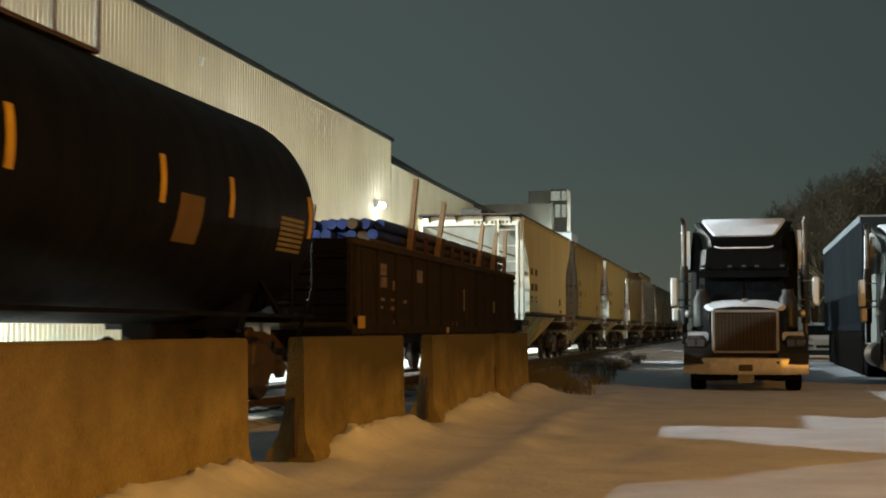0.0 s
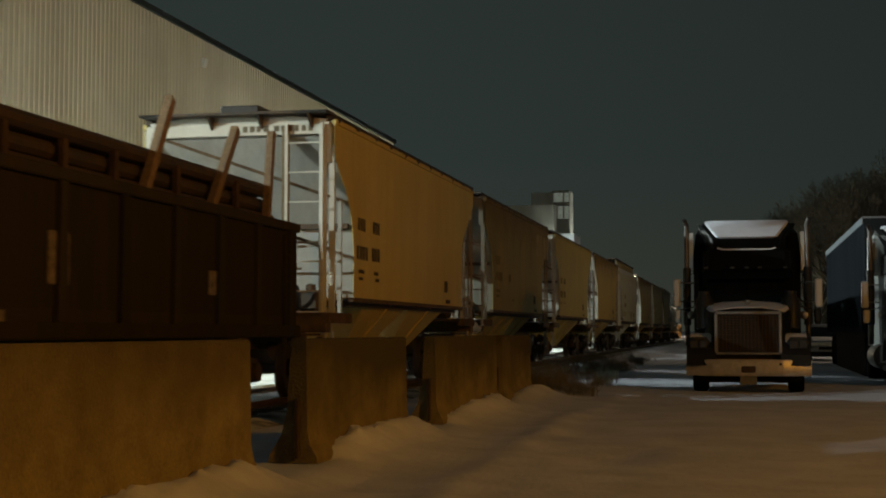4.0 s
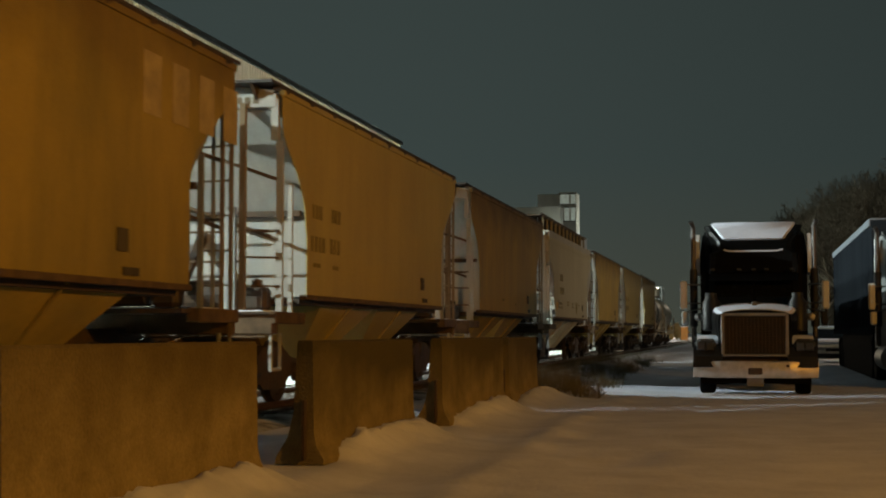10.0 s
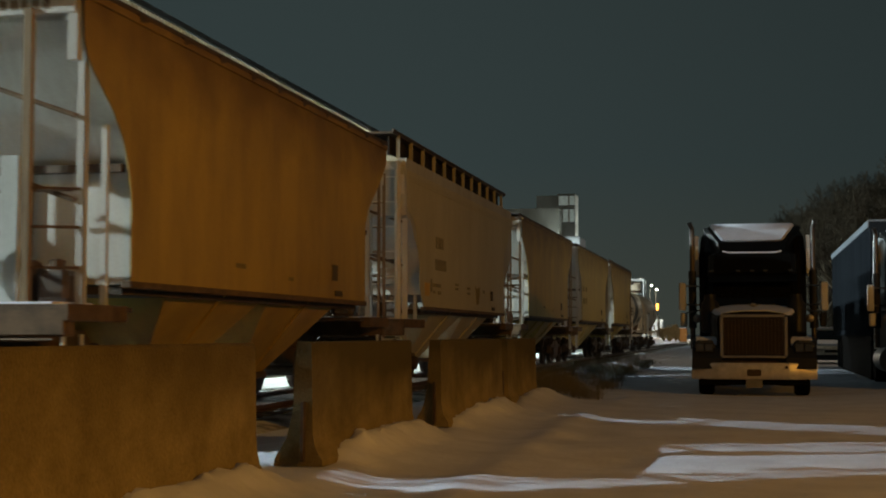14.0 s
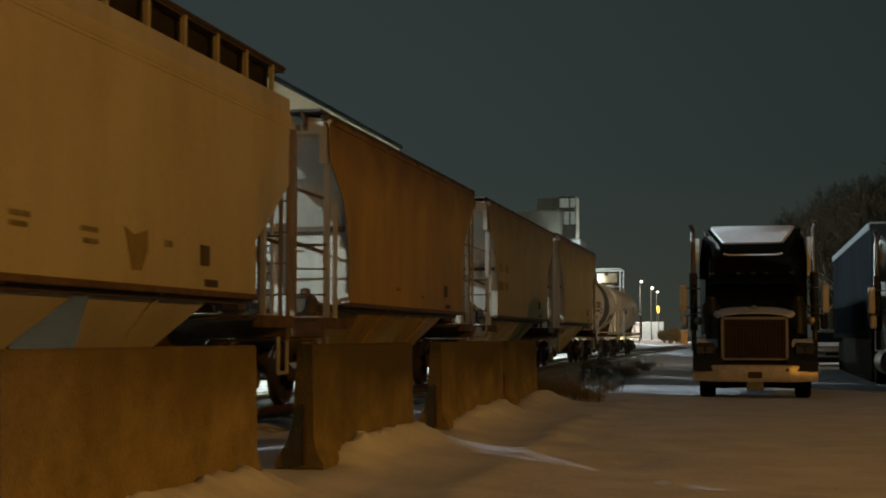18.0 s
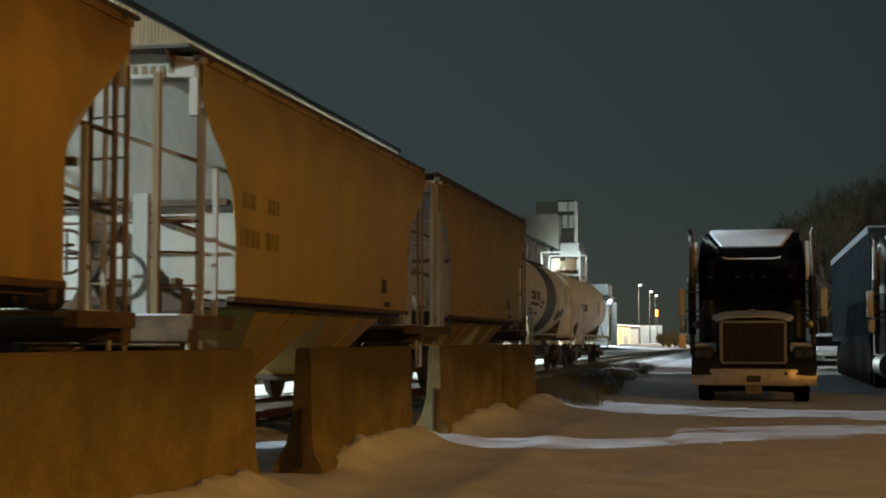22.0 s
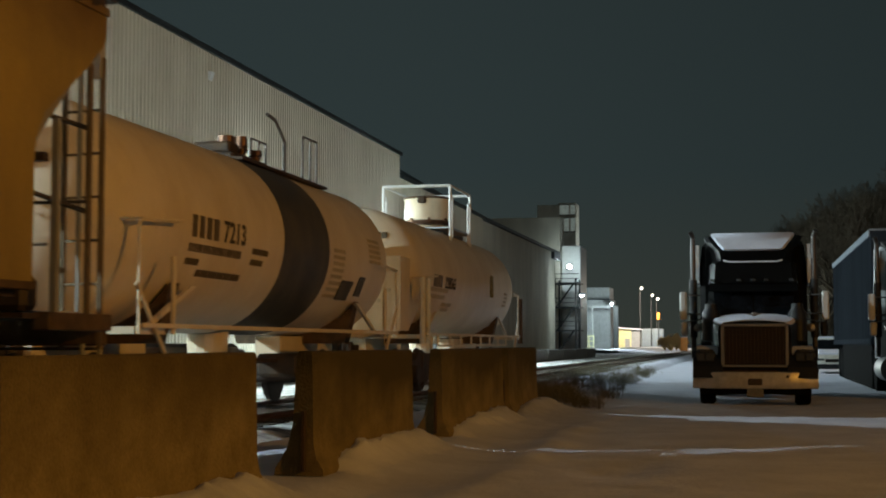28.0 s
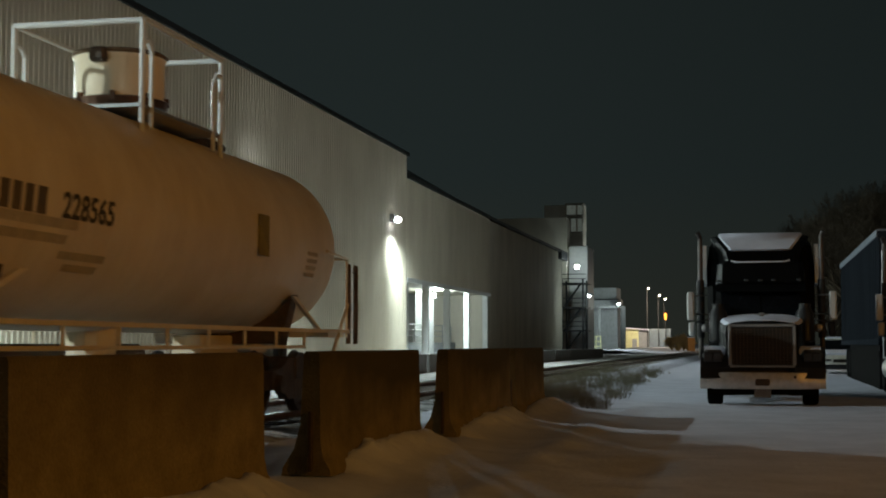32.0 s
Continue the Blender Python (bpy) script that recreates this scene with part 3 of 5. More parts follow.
def coupler(car, y, side):
    part("coupler", Shape().box(-0.09, 0.09, min(y, y + side * 0.75), max(y, y + side * 0.75), 0.78, 0.98, 0.02)
         .box(-0.17, 0.17, y + side * 0.75 - 0.16, y + side * 0.75 + 0.1, 0.72, 1.04, 0.04), STEEL, car)
    part("air_hose", Shape().path([(0.25, y, 0.8), (0.3, y + side * 0.3, 0.55), (0.2, y + side * 0.6, 0.5)], 0.025), RUBBER, car)


def ladder(car, stiles, z0, z1, mat, step=0.36):
    """stiles: two (x, y) places."""
    first = None
    for x, y in stiles:
        ob = part("stile" if first else "ladder", Shape().box(x - 0.022, x + 0.022, y - 0.022, y + 0.022, z0, z1), mat, first or car)
        first = first or ob
    z = z0 + 0.2
    while z < z1:
        part("rung", Shape().rod((*stiles[0], z), (*stiles[1], z), 0.014, 5), mat, first)
        z += step
    return first


def text_bars(car, x, rows, mat, seed, name="lettering"):
    """Unreadable or withheld marks: short upright bars in rows. rows: (y of start, z, letter height, count)."""
    rnd = random.Random(seed)
    for y, z, h, count in rows:
        for i in range(count):
            a = y + i * h * 0.82
            part(name, Shape().box(x - 0.004, x + 0.006, a, a + h * rnd.uniform(0.5, 0.64), z, z + h), mat, car)


def hopper(label, centre, body, endmat, marks=(), marksmat=None, seed=1, walkway=False, pale=None, board=0.06):
    """A two-bay covered hopper wagon, 12.9 m over couplers. pale: paint of a full-height end ladder; board: height of the roof boards."""
    car = thing("hopper_wagon", label, "railway wagon", pose(TRACK_X, centre + train_shift(0), RAIL_Z), "covered hopper wagons of the train")
    CARS.append((car, centre))
    rnd = random.Random(seed + 70)
    top, end, low = 4.22, 5.64, 4.25
    # hopper trough with sloping ends
    if walkway:
        section = [(-6.08, top - 0.02), (-6.08, 3.16), (-5.80, 3.08), (-5.20, 2.6), (-4.95, 2.15), (-4.95, 1.75), (-4.53, 1.6), (-4.53, 1.5), (low - 0.03, 1.5), (low - 0.03, 2.15), (5.3, 2.85), (5.58, 3.05), (5.58, top - 0.02)]
    else:
        section = [(-end + 0.05, top - 0.02), (-end + 0.05, 3.95), (-4.53, 2.68), (-4.53, 1.5), (low - 0.03, 1.5), (low - 0.03, 2.68), (5.58, 3.95), (5.58, top - 0.02)]
    part("trough", Shape().prism(section, "x", -1.534, 1.534), endmat, car)
    wall_top = 3.92 if walkway else top
    outline = [(-end, wall_top), (-end, 3.78), (-5.58, 3.62), (-5.42, 3.47), (-5.22, 3.33), (-5.02, 3.19), (-4.86, 3.03), (-4.74, 2.88), (-4.66, 2.72), (-4.60, 2.5), (-4.56, 2.3), (-4.56, 1.52), (4.26, 1.52), (4.26, 2.62), (4.32, 2.85), (4.44, 3.03),
               (4.66, 3.18), (4.98, 3.39), (5.25, 3.58), (5.45, 3.75), (5.56, 3.84), (5.62, 3.93), (5.62, wall_top)]
    if walkway:
        outline = [(-6.12, wall_top), (-6.10, 3.7), (-6.02, 3.34), (-5.9, 3.24), (-5.72, 3.18), (-5.52, 3.09), (-5.36, 2.95), (-5.24, 2.80), (-5.14, 2.62), (-5.08, 2.42), (-5.08, 2.2), (-5.12, 2.0), (-5.0, 1.8), (-4.72, 1.52)] + outline[12:]
    near = 6.12 if walkway else end
    for side in (-1, 1):
        x = side * 1.5
        panel = part("side_panel", Shape().prism(outline, "x", x + side * 0.036, x + side * 0.05), body, car)
        if walkway:
            bend = [(side * (1.55 - 0.40 * (1 - math.cos(a))), 3.90 + 0.36 * math.sin(a)) for a in np.linspace(0, math.pi / 2, 7)]
            part("roof_shoulder", Shape().prism(bend + [(side * 1.1, 4.2), (side * 1.45, 3.9)], "y", -near, end), body, panel, smooth=True)
            part("weld_seam", Shape().box(min(x + side * 0.03, x + side * 0.060), max(x + side * 0.03, x + side * 0.060), -near, end, 3.80, 3.84, 0.008), body, panel)
            part("walkway_edge", Shape().rod((side * 1.28, -6.1, 4.72), (side * 1.28, 6.1, 4.72), 0.03, 6), STEEL, panel)
            part("walkway_board", Shape().box(side * 1.0 - 0.28, side * 1.0 + 0.28, -6.1, 6.1, 4.66, 4.70), STEEL, panel)
            part("walkway_web", Shape().box(side * 1.12 - 0.02, side * 1.12 + 0.02, -5.8, 5.8, 4.18, 4.68), WEB, panel, "dark walkway web plate")
            for i in range(12):
                y = -5.6 + i * 1.02
                part("walkway_post", Shape().box(side * 1.26 - 0.03, side * 1.26 + 0.03, y - 0.03, y + 0.03, 4.16, 4.70), body, panel)
        else:
            # roof-edge board on uneven hangers
            part("running_board", Shape().box(min(side * 1.02, side * 1.5), max(side * 1.02, side * 1.5), -5.95, 5.95, top + board, top + board + 0.035), FROSTED, panel, "dark roof-edge running board")
            part("roof_edge_angle", Shape().box(min(side * 1.40, side * 1.53), max(side * 1.40, side * 1.53), -end, end, top - 0.02, top + board, 0.01), STEEL, panel)
            for i in range(11):
                y = -5.45 + i * 1.08 + rnd.uniform(-0.06, 0.06)
                w = rnd.uniform(0.07, 0.14)
                part("bracket", Shape().prism([(y - w, top + 0.02), (y + w, top + 0.02), (y + w * 0.8, top - 0.02), (y - w * 0.6, top - rnd.uniform(0.04, 0.08))], "x", x + side * 0.05, x + side * 0.08), STEEL, panel)
        lip = 0.056 if walkway else 0.075
        part("eave_rail", Shape().box(min(x, x + side * lip), max(x, x + side * lip), -near, end, wall_top - 0.08, wall_top, 0.01), body, panel)
        part("sill", Shape().box(min(x - side * 0.05, x + side * 0.07), max(x - side * 0.05, x + side * 0.07), -4.6, 4.3, 1.46, 1.53, 0.01), ENDDARK, panel)
    rw = 1.2 if walkway else 1.46
    arc = [(-rw + 2 * rw * i / 10, top + 0.12 * math.sin(math.pi * i / 10)) for i in range(11)]
    roof = part("roof", Shape().prism(arc + [(rw, top - 0.02), (-rw, top - 0.02)], "y", -end, end), FROSTED, car)
    if not walkway:
        part("roof_end", Shape().prism([(x * 0.99, z - 0.004) for x, z in arc] + [(1.4, top - 0.06), (-1.4, top - 0.06)], "y", -end - 0.03, -end - 0.002), pale or endmat, roof, "pale arched roof end")
        for i in range(10):
            x = 0.1 + i * 0.11 + (0.06 if i > 3 else 0)
            part("end_lettering", Shape().box(x, x + rnd.uniform(0.06, 0.085), -5.706, -5.69, 4.04, 4.13), FADED2, car)
    part("hatch_trough", Shape().box(-0.32, 0.32, -5.6, 5.6, top + 0.08, top + 0.26, 0.03), FROSTED, roof)
    if not walkway:
        for side in (-1, 1):
            part("crossover_board", Shape().box(-1.5, 1.5, min(side * 5.55, side * 5.95), max(side * 5.55, side * 5.95), top + board + 0.002, top + board + 0.04), STEEL, roof)
            for px in (-1.2, -0.4, 0.4, 1.2):
                part("crossover_bracket", Shape().prism([(side * 5.6, top + board), (side * 5.93, top + board), (side * 5.6, top - 0.22)], "x", px - 0.02, px + 0.02), STEEL, roof)
    # bays
    for yc in (-1.66, 1.66):
        v = [(sx * a, yc + sy * b, z) for a, b, z in ((1.42, 1.64, 1.52), (0.55, 0.5, 0.45)) for sx, sy in ((-1, -1), (1, -1), (1, 1), (-1, 1))]
        bay = part("hopper_bay", Shape().loft(v, 4), body, car)
        part("outlet_gate", Shape().box(-0.62, 0.62, yc - 0.55, yc + 0.55, 0.36, 0.46, 0.02), STEEL, bay)
        for sx in (-1, 1):
            part("bay_rib", Shape().prism([(sx * 1.43, 1.50), (sx * 0.57, 0.5), (sx * 0.62, 0.5), (sx * 1.47, 1.50)], "y", yc - 0.02, yc + 0.02), body, bay)
    # dark plate added to hide the brightly lit underside of the trough
    part("underframe", Shape().box(-1.42, 1.42, -4.5, 4.2, 1.40, 1.49), STEEL, car)
    part("centre_sill", Shape().box(-0.18, 0.18, -5.9, 5.9, 0.72, 1.05), STEEL, car)
    for side in (-1, 1):
        o = 0.42 if walkway and side < 0 else 0.0
        e = side * (5.85 + o)
        lo = lambda a, b: (min(side * a, side * b), max(side * a, side * b))
        part("end_sill", Shape().box(-1.5, 1.5, *lo(5.63 + o, 5.85 + o), 0.98, 1.28, 0.02), ENDDARK, car)
        part("end_platform", Shape().box(-1.45, 1.45, *lo(4.3, 5.85 + o), 1.22, 1.27), STEEL, car)
        part("platform_snow", Shape().box(-1.40, 1.36, *lo(5.0, 5.82 + o), 1.27, 1.30, 0.01), SNOW, car, "thin snow on the end platform")
        # end frame under the roof
        frame_paint = pale or endmat
        part("end_beam", Shape().box(-1.48, 1.48, *lo(5.60 + o, 5.70 + o), 3.99, 4.17, 0.01), frame_paint, car, "pale upper end beam")
        part("slope_base", Shape().box(-1.47, 1.47, *lo(4.56, 4.66), 2.62, 2.70), STEEL, car)
        if walkway:
            part("hood_plate", Shape().box(-1.2, 1.2, *lo(4.6, 5.2), 1.95, 2.25, 0.08), endmat, car)
        for sx in (-1, 1):
            part("side_sill", Shape().box(min(sx * 1.38, sx * 1.54), max(sx * 1.38, sx * 1.54), *lo(4.6, 5.85 + o), 1.12, 1.28, 0.01), ENDDARK, car)
            cw = 0.045 if side < 0 else 0.02
            part("corner_post", Shape().box(sx * 1.46 - cw, sx * 1.46 + cw, side * (5.47 + o) - 0.03, side * (5.47 + o) + 0.03, 1.25, 3.66), frame_paint if side < 0 else RUSTPOST, car)
            part("slope_post", Shape().box(sx * 1.42 - 0.03, sx * 1.42 + 0.03, side * 4.9 - 0.03, side * 4.9 + 0.03, 1.25, 3.05), endmat, car)
            part("stirrup_step", Shape().path([(sx * 1.45, side * (5.78 + o), 1.0), (sx * 1.45, side * (5.78 + o), 0.52), (sx * 1.45, side * (5.42 + o), 0.52), (sx * 1.45, side * (5.42 + o), 1.0)], 0.028), endmat, car)
            part("frame_corner", Shape().box(sx * 1.45 - 0.05, sx * 1.45 + 0.05, side * (5.64 + o) - 0.05, side * (5.64 + o) + 0.05, 3.55, 4.1), frame_paint, car)
        if side < 0 and pale:
            ladder(car, ((0.82, -5.76 - o), (1.38, -5.76 - o)), 0.95, 4.15, pale, 0.45)
            part("rusty_post", Shape().box(0.74, 0.84, -5.74 - o, -5.66 - o, 1.25, 4.1), RUSTPOST, car, "rust-brown end post")
            part("pale_post", Shape().box(1.33, 1.43, -5.74 - o, -5.66 - o, 1.25, 4.1), pale, car)
        elif side < 0:
            part("end_post", Shape().box(0.98, 1.06, -5.74 - o, -5.66 - o, 1.25, 4.05), RUSTPOST, car, "rust-brown end post")
            part("end_post", Shape().box(0.70, 0.88, -5.62 - o, -5.54 - o, 1.25, 2.68), endmat, car)
            for z in (1.62, 2.0, 2.36):
                part("grab_rail", Shape().rod((1.02, -5.7, z), (1.46, -5.5, z), 0.016, 6), ENDDARK, car)
        else:
            ladder(car, ((1.06, 5.76), (1.50, 5.66)), 0.95, 3.75, RUSTPOST, 0.42)
            part("end_post", Shape().box(1.26, 1.30, 5.62, 5.66, 1.25, 3.95), endmat, car)
        for k, px in enumerate((-1.25, -0.35, 0.35)):
            part("end_post", Shape().box(px - 0.055, px + 0.055, side * (low + 0.32) - 0.05, side * (low + 0.32) + 0.05, 1.27, 2.66), endmat, car)
        for z, x0, x1 in ((1.6, -1.42, 0.2), (1.95, -1.42, 1.0), (2.35, -1.42, 1.42), (2.75, -1.42, -0.2), (3.15, -1.42, -0.6)):
            part("grab_rail", Shape().rod((x0, e - side * 0.3, z), (x1, e - side * 0.3, z), 0.018, 6), ENDDARK, car)
        # slanting rods across the end
        for (x0, z0), (x1, z1) in (((-1.3, 4.0), (1.42, 3.05)), ((-1.42, 3.25), (1.42, 2.25))):
            part("cross_brace", Shape().rod((x0, side * (5.58 + o), z0), (x1, side * (5.50 + o), z1), 0.028, 6), ENDDARK, car)
        part("end_brace", Shape().prism([(side * 5.75, 1.3), (side * 5.65, 1.27), (side * 4.3, 2.5), (side * 4.3, 2.65)], "x", -0.06, 0.06), STEEL, car)
        part("air_reservoir", Shape().rod((-0.2, side * 5.0, 1.52), (0.75, side * 5.0, 1.52), 0.21, 12), STEEL, car)
        part("brake_valve", Shape().box(0.82, 1.15, side * 5.0 - 0.14, side * 5.0 + 0.14, 1.30, 1.62, 0.05).lathe([(1.6, 0.08), (1.72, 0.08), (1.74, 0.02)], "z", (0.98, side * 5.0, 0), 10), STEEL, car)
        part("uncoupling_lever", Shape().path([(1.42, side * 5.92, 0.95), (0.3, side * 5.92, 0.95), (0.12, side * 6.1, 0.85)], 0.018), ENDDARK, car)
        coupler(car, e, side)
        bogie(car, side * 4.55)
    ring = [(0.05 + 0.25 * math.cos(a), -5.94, 2.0 + 0.25 * math.sin(a)) for a in np.linspace(0, 2 * math.pi, 17)]
    bw = part("brake_wheel", Shape().path(ring, 0.02).rod((-0.2, -5.94, 2), (0.30, -5.94, 2), 0.015, 5).rod((0.05, -5.94, 1.75), (0.05, -5.94, 2.25), 0.015, 5), STEEL, car)
    part("brake_shaft", Shape().rod((0.05, -5.92, 2.0), (0.05, -5.4, 2.0), 0.03), STEEL, bw)
    part("placard", Shape().box(1.55, 1.57, 2.42, 2.66, 1.80, 2.03), LETTER, car, "small dark placard")
    part("data_plate", Shape().box(1.55, 1.57, 2.56, 2.92, 1.57, 1.65), LETTER, car)
    text_bars(car, 1.551, marks, marksmat or FADED, seed)
    return car


RUSTPOST = material("rusted_post_paint", (0.24, 0.175, 0.10), 0.75, vary=0.35, scale=5, second=(0.13, 0.09, 0.05), stretch=STREAK)
WEB = material("sooty_web_plate", (0.035, 0.030, 0.027), 0.8, vary=0.4, scale=3, spec=0.05)
PALEMARK = material("worn_away_lettering", (0.29, 0.255, 0.16), 0.7, vary=0.4, scale=6, bump=0)
FROSTED = material("dirty_roof_steel", (0.075, 0.07, 0.068), 0.7, 0.1, vary=0.4, scale=4)
TAN = paint("tan_wagon_paint", (0.62, 0.50, 0.20), (0.53, 0.415, 0.15), 0.4)
RUST = paint("rust_brown_wagon_paint", (0.40, 0.29, 0.07), (0.26, 0.20, 0.05), 0.4, (0.17, 0.11, 0.03))
RUST2 = paint("weathered_red_brown_paint", (0.43, 0.295, 0.07), (0.20, 0.13, 0.04), 0.9, (0.12, 0.07, 0.025))
BEIGE = paint("beige_wagon_paint", (0.42, 0.33, 0.11), (0.34, 0.26, 0.08))
GREYTAN = paint("grey_tan_wagon_paint", (0.43, 0.325, 0.11), (0.32, 0.24, 0.08), 0.6, (0.18, 0.13, 0.06))
DARKBROWN = paint("dark_brown_wagon_paint", (0.42, 0.30, 0.08), (0.28, 0.20, 0.06), 0.6, (0.16, 0.10, 0.04))
CREAM = paint("cream_wagon_paint", (0.46, 0.425, 0.30), (0.39, 0.35, 0.235), 0.4)
ENDGREY = paint("dusty_grey_end_paint", (0.41, 0.405, 0.375), (0.29, 0.275, 0.24))
ENDDUST = paint("sooty_grey_end_paint", (0.24, 0.235, 0.20), (0.16, 0.15, 0.12))
ENDWHITE = paint("pale_grey_end_paint", (0.44, 0.435, 0.405), (0.32, 0.30, 0.255))
ENDPALE = paint("cream_white_frame_paint", (0.62, 0.60, 0.54), (0.48, 0.44, 0.36))
ENDTAN = paint("dusty_tan_end_paint", (0.34, 0.33, 0.295), (0.24, 0.215, 0.17))

M1 = ((-4.31, 2.62, 0.20, 3), (-3.38, 2.62, 0.20, 3), (-4.38, 2.15, 0.22, 4), (-3.44, 2.16, 0.22, 3), (-4.27, 1.93, 0.06, 7), (-3.31, 1.93, 0.06, 6), (-3.21, 1.82, 0.06, 5), (-4.25, 1.82, 0.05, 6))
M2 = ((-4.2, 2.68, 0.22, 4), (-4.2, 2.28, 0.22, 6), (-4.1, 1.98, 0.08, 9), (-4.1, 1.85, 0.07, 8), (-2.1, 2.3, 0.2, 2), (-1.6, 1.8, 0.06, 7))
M4 = ((-1.6, 1.8, 0.06, 7), (0.4, 1.72, 0.05, 5))
hopper("tan covered hopper wagon with dark stencilled marks", -30.5, TAN, ENDGREY, M1, LETTER, 3, pale=ENDPALE)
h2 = hopper("rust-brown covered hopper wagon with pale patches", -17.66, RUST, ENDDUST, M2, FADED, 4)
hopper("beige covered hopper wagon with dusty grey ends", -4.6, BEIGE, ENDGREY, M1[:6], FADED3, 5)
hopper("weathered red-brown covered hopper wagon", 8.42, RUST2, ENDWHITE, M4, FADED, 6)
hopper("rust-streaked brown covered hopper wagon", 34.7, RUST2, ENDGREY, M4, FADED, 7)
hopper("grey-tan covered hopper wagon with worn marks", 47.9, GREYTAN, ENDGREY, M1[:4], FADED3, 8)
hopper("dark brown covered hopper wagon", 60.7, DARKBROWN, ENDTAN, M4, FADED, 9, pale=ENDGREY, board=0.13)
for i in range(4):
    part("pale_patch", Shape().box(1.55, 1.556, 3.0 + i * 0.75, 3.45 + i * 0.75, 3.25, 3.9), PALE, h2, "pale painted-out patch")


M5 = ((-3.68, 2.70, 0.23, 4), (-3.73, 2.27, 0.22, 6), (-4.16, 1.82, 0.26, 1), (-3.94, 1.93, 0.07, 13), (-3.94, 1.80, 0.06, 5), (-3.5, 1.79, 0.07, 6), (-1.8, 2.02, 0.05, 9), (-1.8, 1.93, 0.05, 8),
      (-0.5, 1.98, 0.05, 9), (-0.45, 1.87, 0.05, 8), (1.42, 1.95, 0.07, 4))
h5 = hopper("cream covered hopper wagon with a rounded shoulder and railed roof walkways", 21.65, CREAM, ENDGREY, M5, PALEMARK, 21, walkway=True, pale=ENDPALE)
part("emblem", Shape().prism([(0.44, 2.09), (0.66, 2.02), (0.98, 2.09), (1.0, 1.90), (0.84, 1.67), (0.62, 1.67), (0.55, 1.84)], "x", 1.551, 1.558), FADED, h5, "dark worn torch-shaped emblem")
part("warning_patch", Shape().box(1.55, 1.558, -4.65, -4.25, 1.74, 1.99), ORANGE, h5, "amber warning patch")


def tank_wagon(label, centre, body, radius, axis_z, half, coupled, saddle, corner_posts=False):
    car = thing("tank_wagon", label, "tank wagon", pose(TRACK_X, centre + train_shift(0), RAIL_Z), "tank wagons of the train")
    CARS.append((car, centre))
    prof = []
    for i in range(9):
        a = math.pi / 2 * i / 8
        prof.append((-half - 0.55 * radius * math.cos(a) + 0.0, max(0.02, radius * math.sin(a))))
    prof += [(-half / 3, radius), (half / 3, radius)] + [(-s, r) for s, r in reversed(prof)]
    part("tank_shell", Shape().lathe(prof, "y", (0, 0, axis_z), 48), body, car, smooth=True)
    e = coupled / 2 - 0.75
    for side in (-1, 1):
        part("stub_sill", Shape().box(-0.22, 0.22, min(side * e, side * (half - 2.6)), max(side * e, side * (half - 2.6)), 0.72, 1.12, 0.02), saddle, car)
        part("end_platform", Shape().box(-1.35, 1.35, min(side * e, side * (e - 0.8)), max(side * e, side * (e - 0.8)), 1.1, 1.18), saddle, car)
        part("saddle", Shape().prism([(-0.95, 1.0), (0.95, 1.0), (1.12, axis_z - 0.72), (0.88, axis_z - 0.98), (0, axis_z - radius + 0.04), (-0.88, axis_z - 0.98), (-1.12, axis_z - 0.72)], "y",
                                     side * (half - 1.35) - 0.14, side * (half - 1.35) + 0.14), saddle if saddle is BLACK else ENDDARK, car)
        for sx in (-1, 1):
            part("side_rail", Shape().box(sx * 1.42 - 0.03, sx * 1.42 + 0.03, min(0, side * e), max(0, side * e), 1.165, 1.215), saddle, car)
            part("tank_brace", Shape().prism([(side * (half - 0.4), 1.15), (side * (half - 0.25), 1.15), (side * (half - 1.6), axis_z - 0.75), (side * (half - 1.75), axis_z - 0.75)], "x", sx * 1.20 - 0.025, sx * 1.20 + 0.025), saddle, car)
            if corner_posts and side < 0:
                for y in (-6.0, -5.5):
                    part("hand_post", Shape().rod((sx * 1.42, y, 1.0), (sx * 1.42, y, 2.28), 0.05, 10), POSTWHITE, car, "thick white hand post")
                continue
            if corner_posts:
                for y in (e + 0.1, e + 0.5):
                    part("hand_post", Shape().path([(sx * 1.4, y - 0.05, 2.1), (sx * 1.4, y, 2.22), (sx * 1.4, y, 1.0)], 0.04), ENDDARK, car, "rust-brown hand post")
                continue
            part("hand_post", Shape().rod((sx * 1.42, side * (half - 0.6), 1.1), (sx * 1.42, side * (half - 0.6), 1.95), 0.03, 8), saddle, car)
        part("side_handrail", Shape().rod((1.42, side * e, 2.3), (1.42, side * (e - 1.1), 2.36), 0.022, 6), saddle, car)
        part("step_strut", Shape().rod((1.40, side * (e + 0.05), 1.62), (1.40, side * (e - 0.85), 0.72), 0.03, 6), saddle, car)
        part("end_rail", Shape().path([(-1.4, side * e, 1.1), (-1.4, side * e, 2.3), (1.4, side * e, 2.3), (1.4, side * e, 1.1)], 0.02), saddle, car)
        coupler(car, side * e, side)
        bogie(car, side * (half - 1.05))
    part("bottom_outlet", Shape().lathe([(0.45, 0.14), (0.75, 0.14), (0.8, 0.28), (axis_z - radius + 0.06, 0.3)], "z", (0, 0, 0), 14), saddle, car)
    part("brake_rigging", Shape().rod((0.6, -half + 2.5, 0.75), (0.6, half - 2.5, 0.75), 0.04, 6).box(0.3, 0.95, 1.2, 2.3, 0.5, 0.85, 0.05).rod((-0.6, -2, 0.85), (-0.6, 2.5, 0.85), 0.16, 10), STEEL, car)
    return car


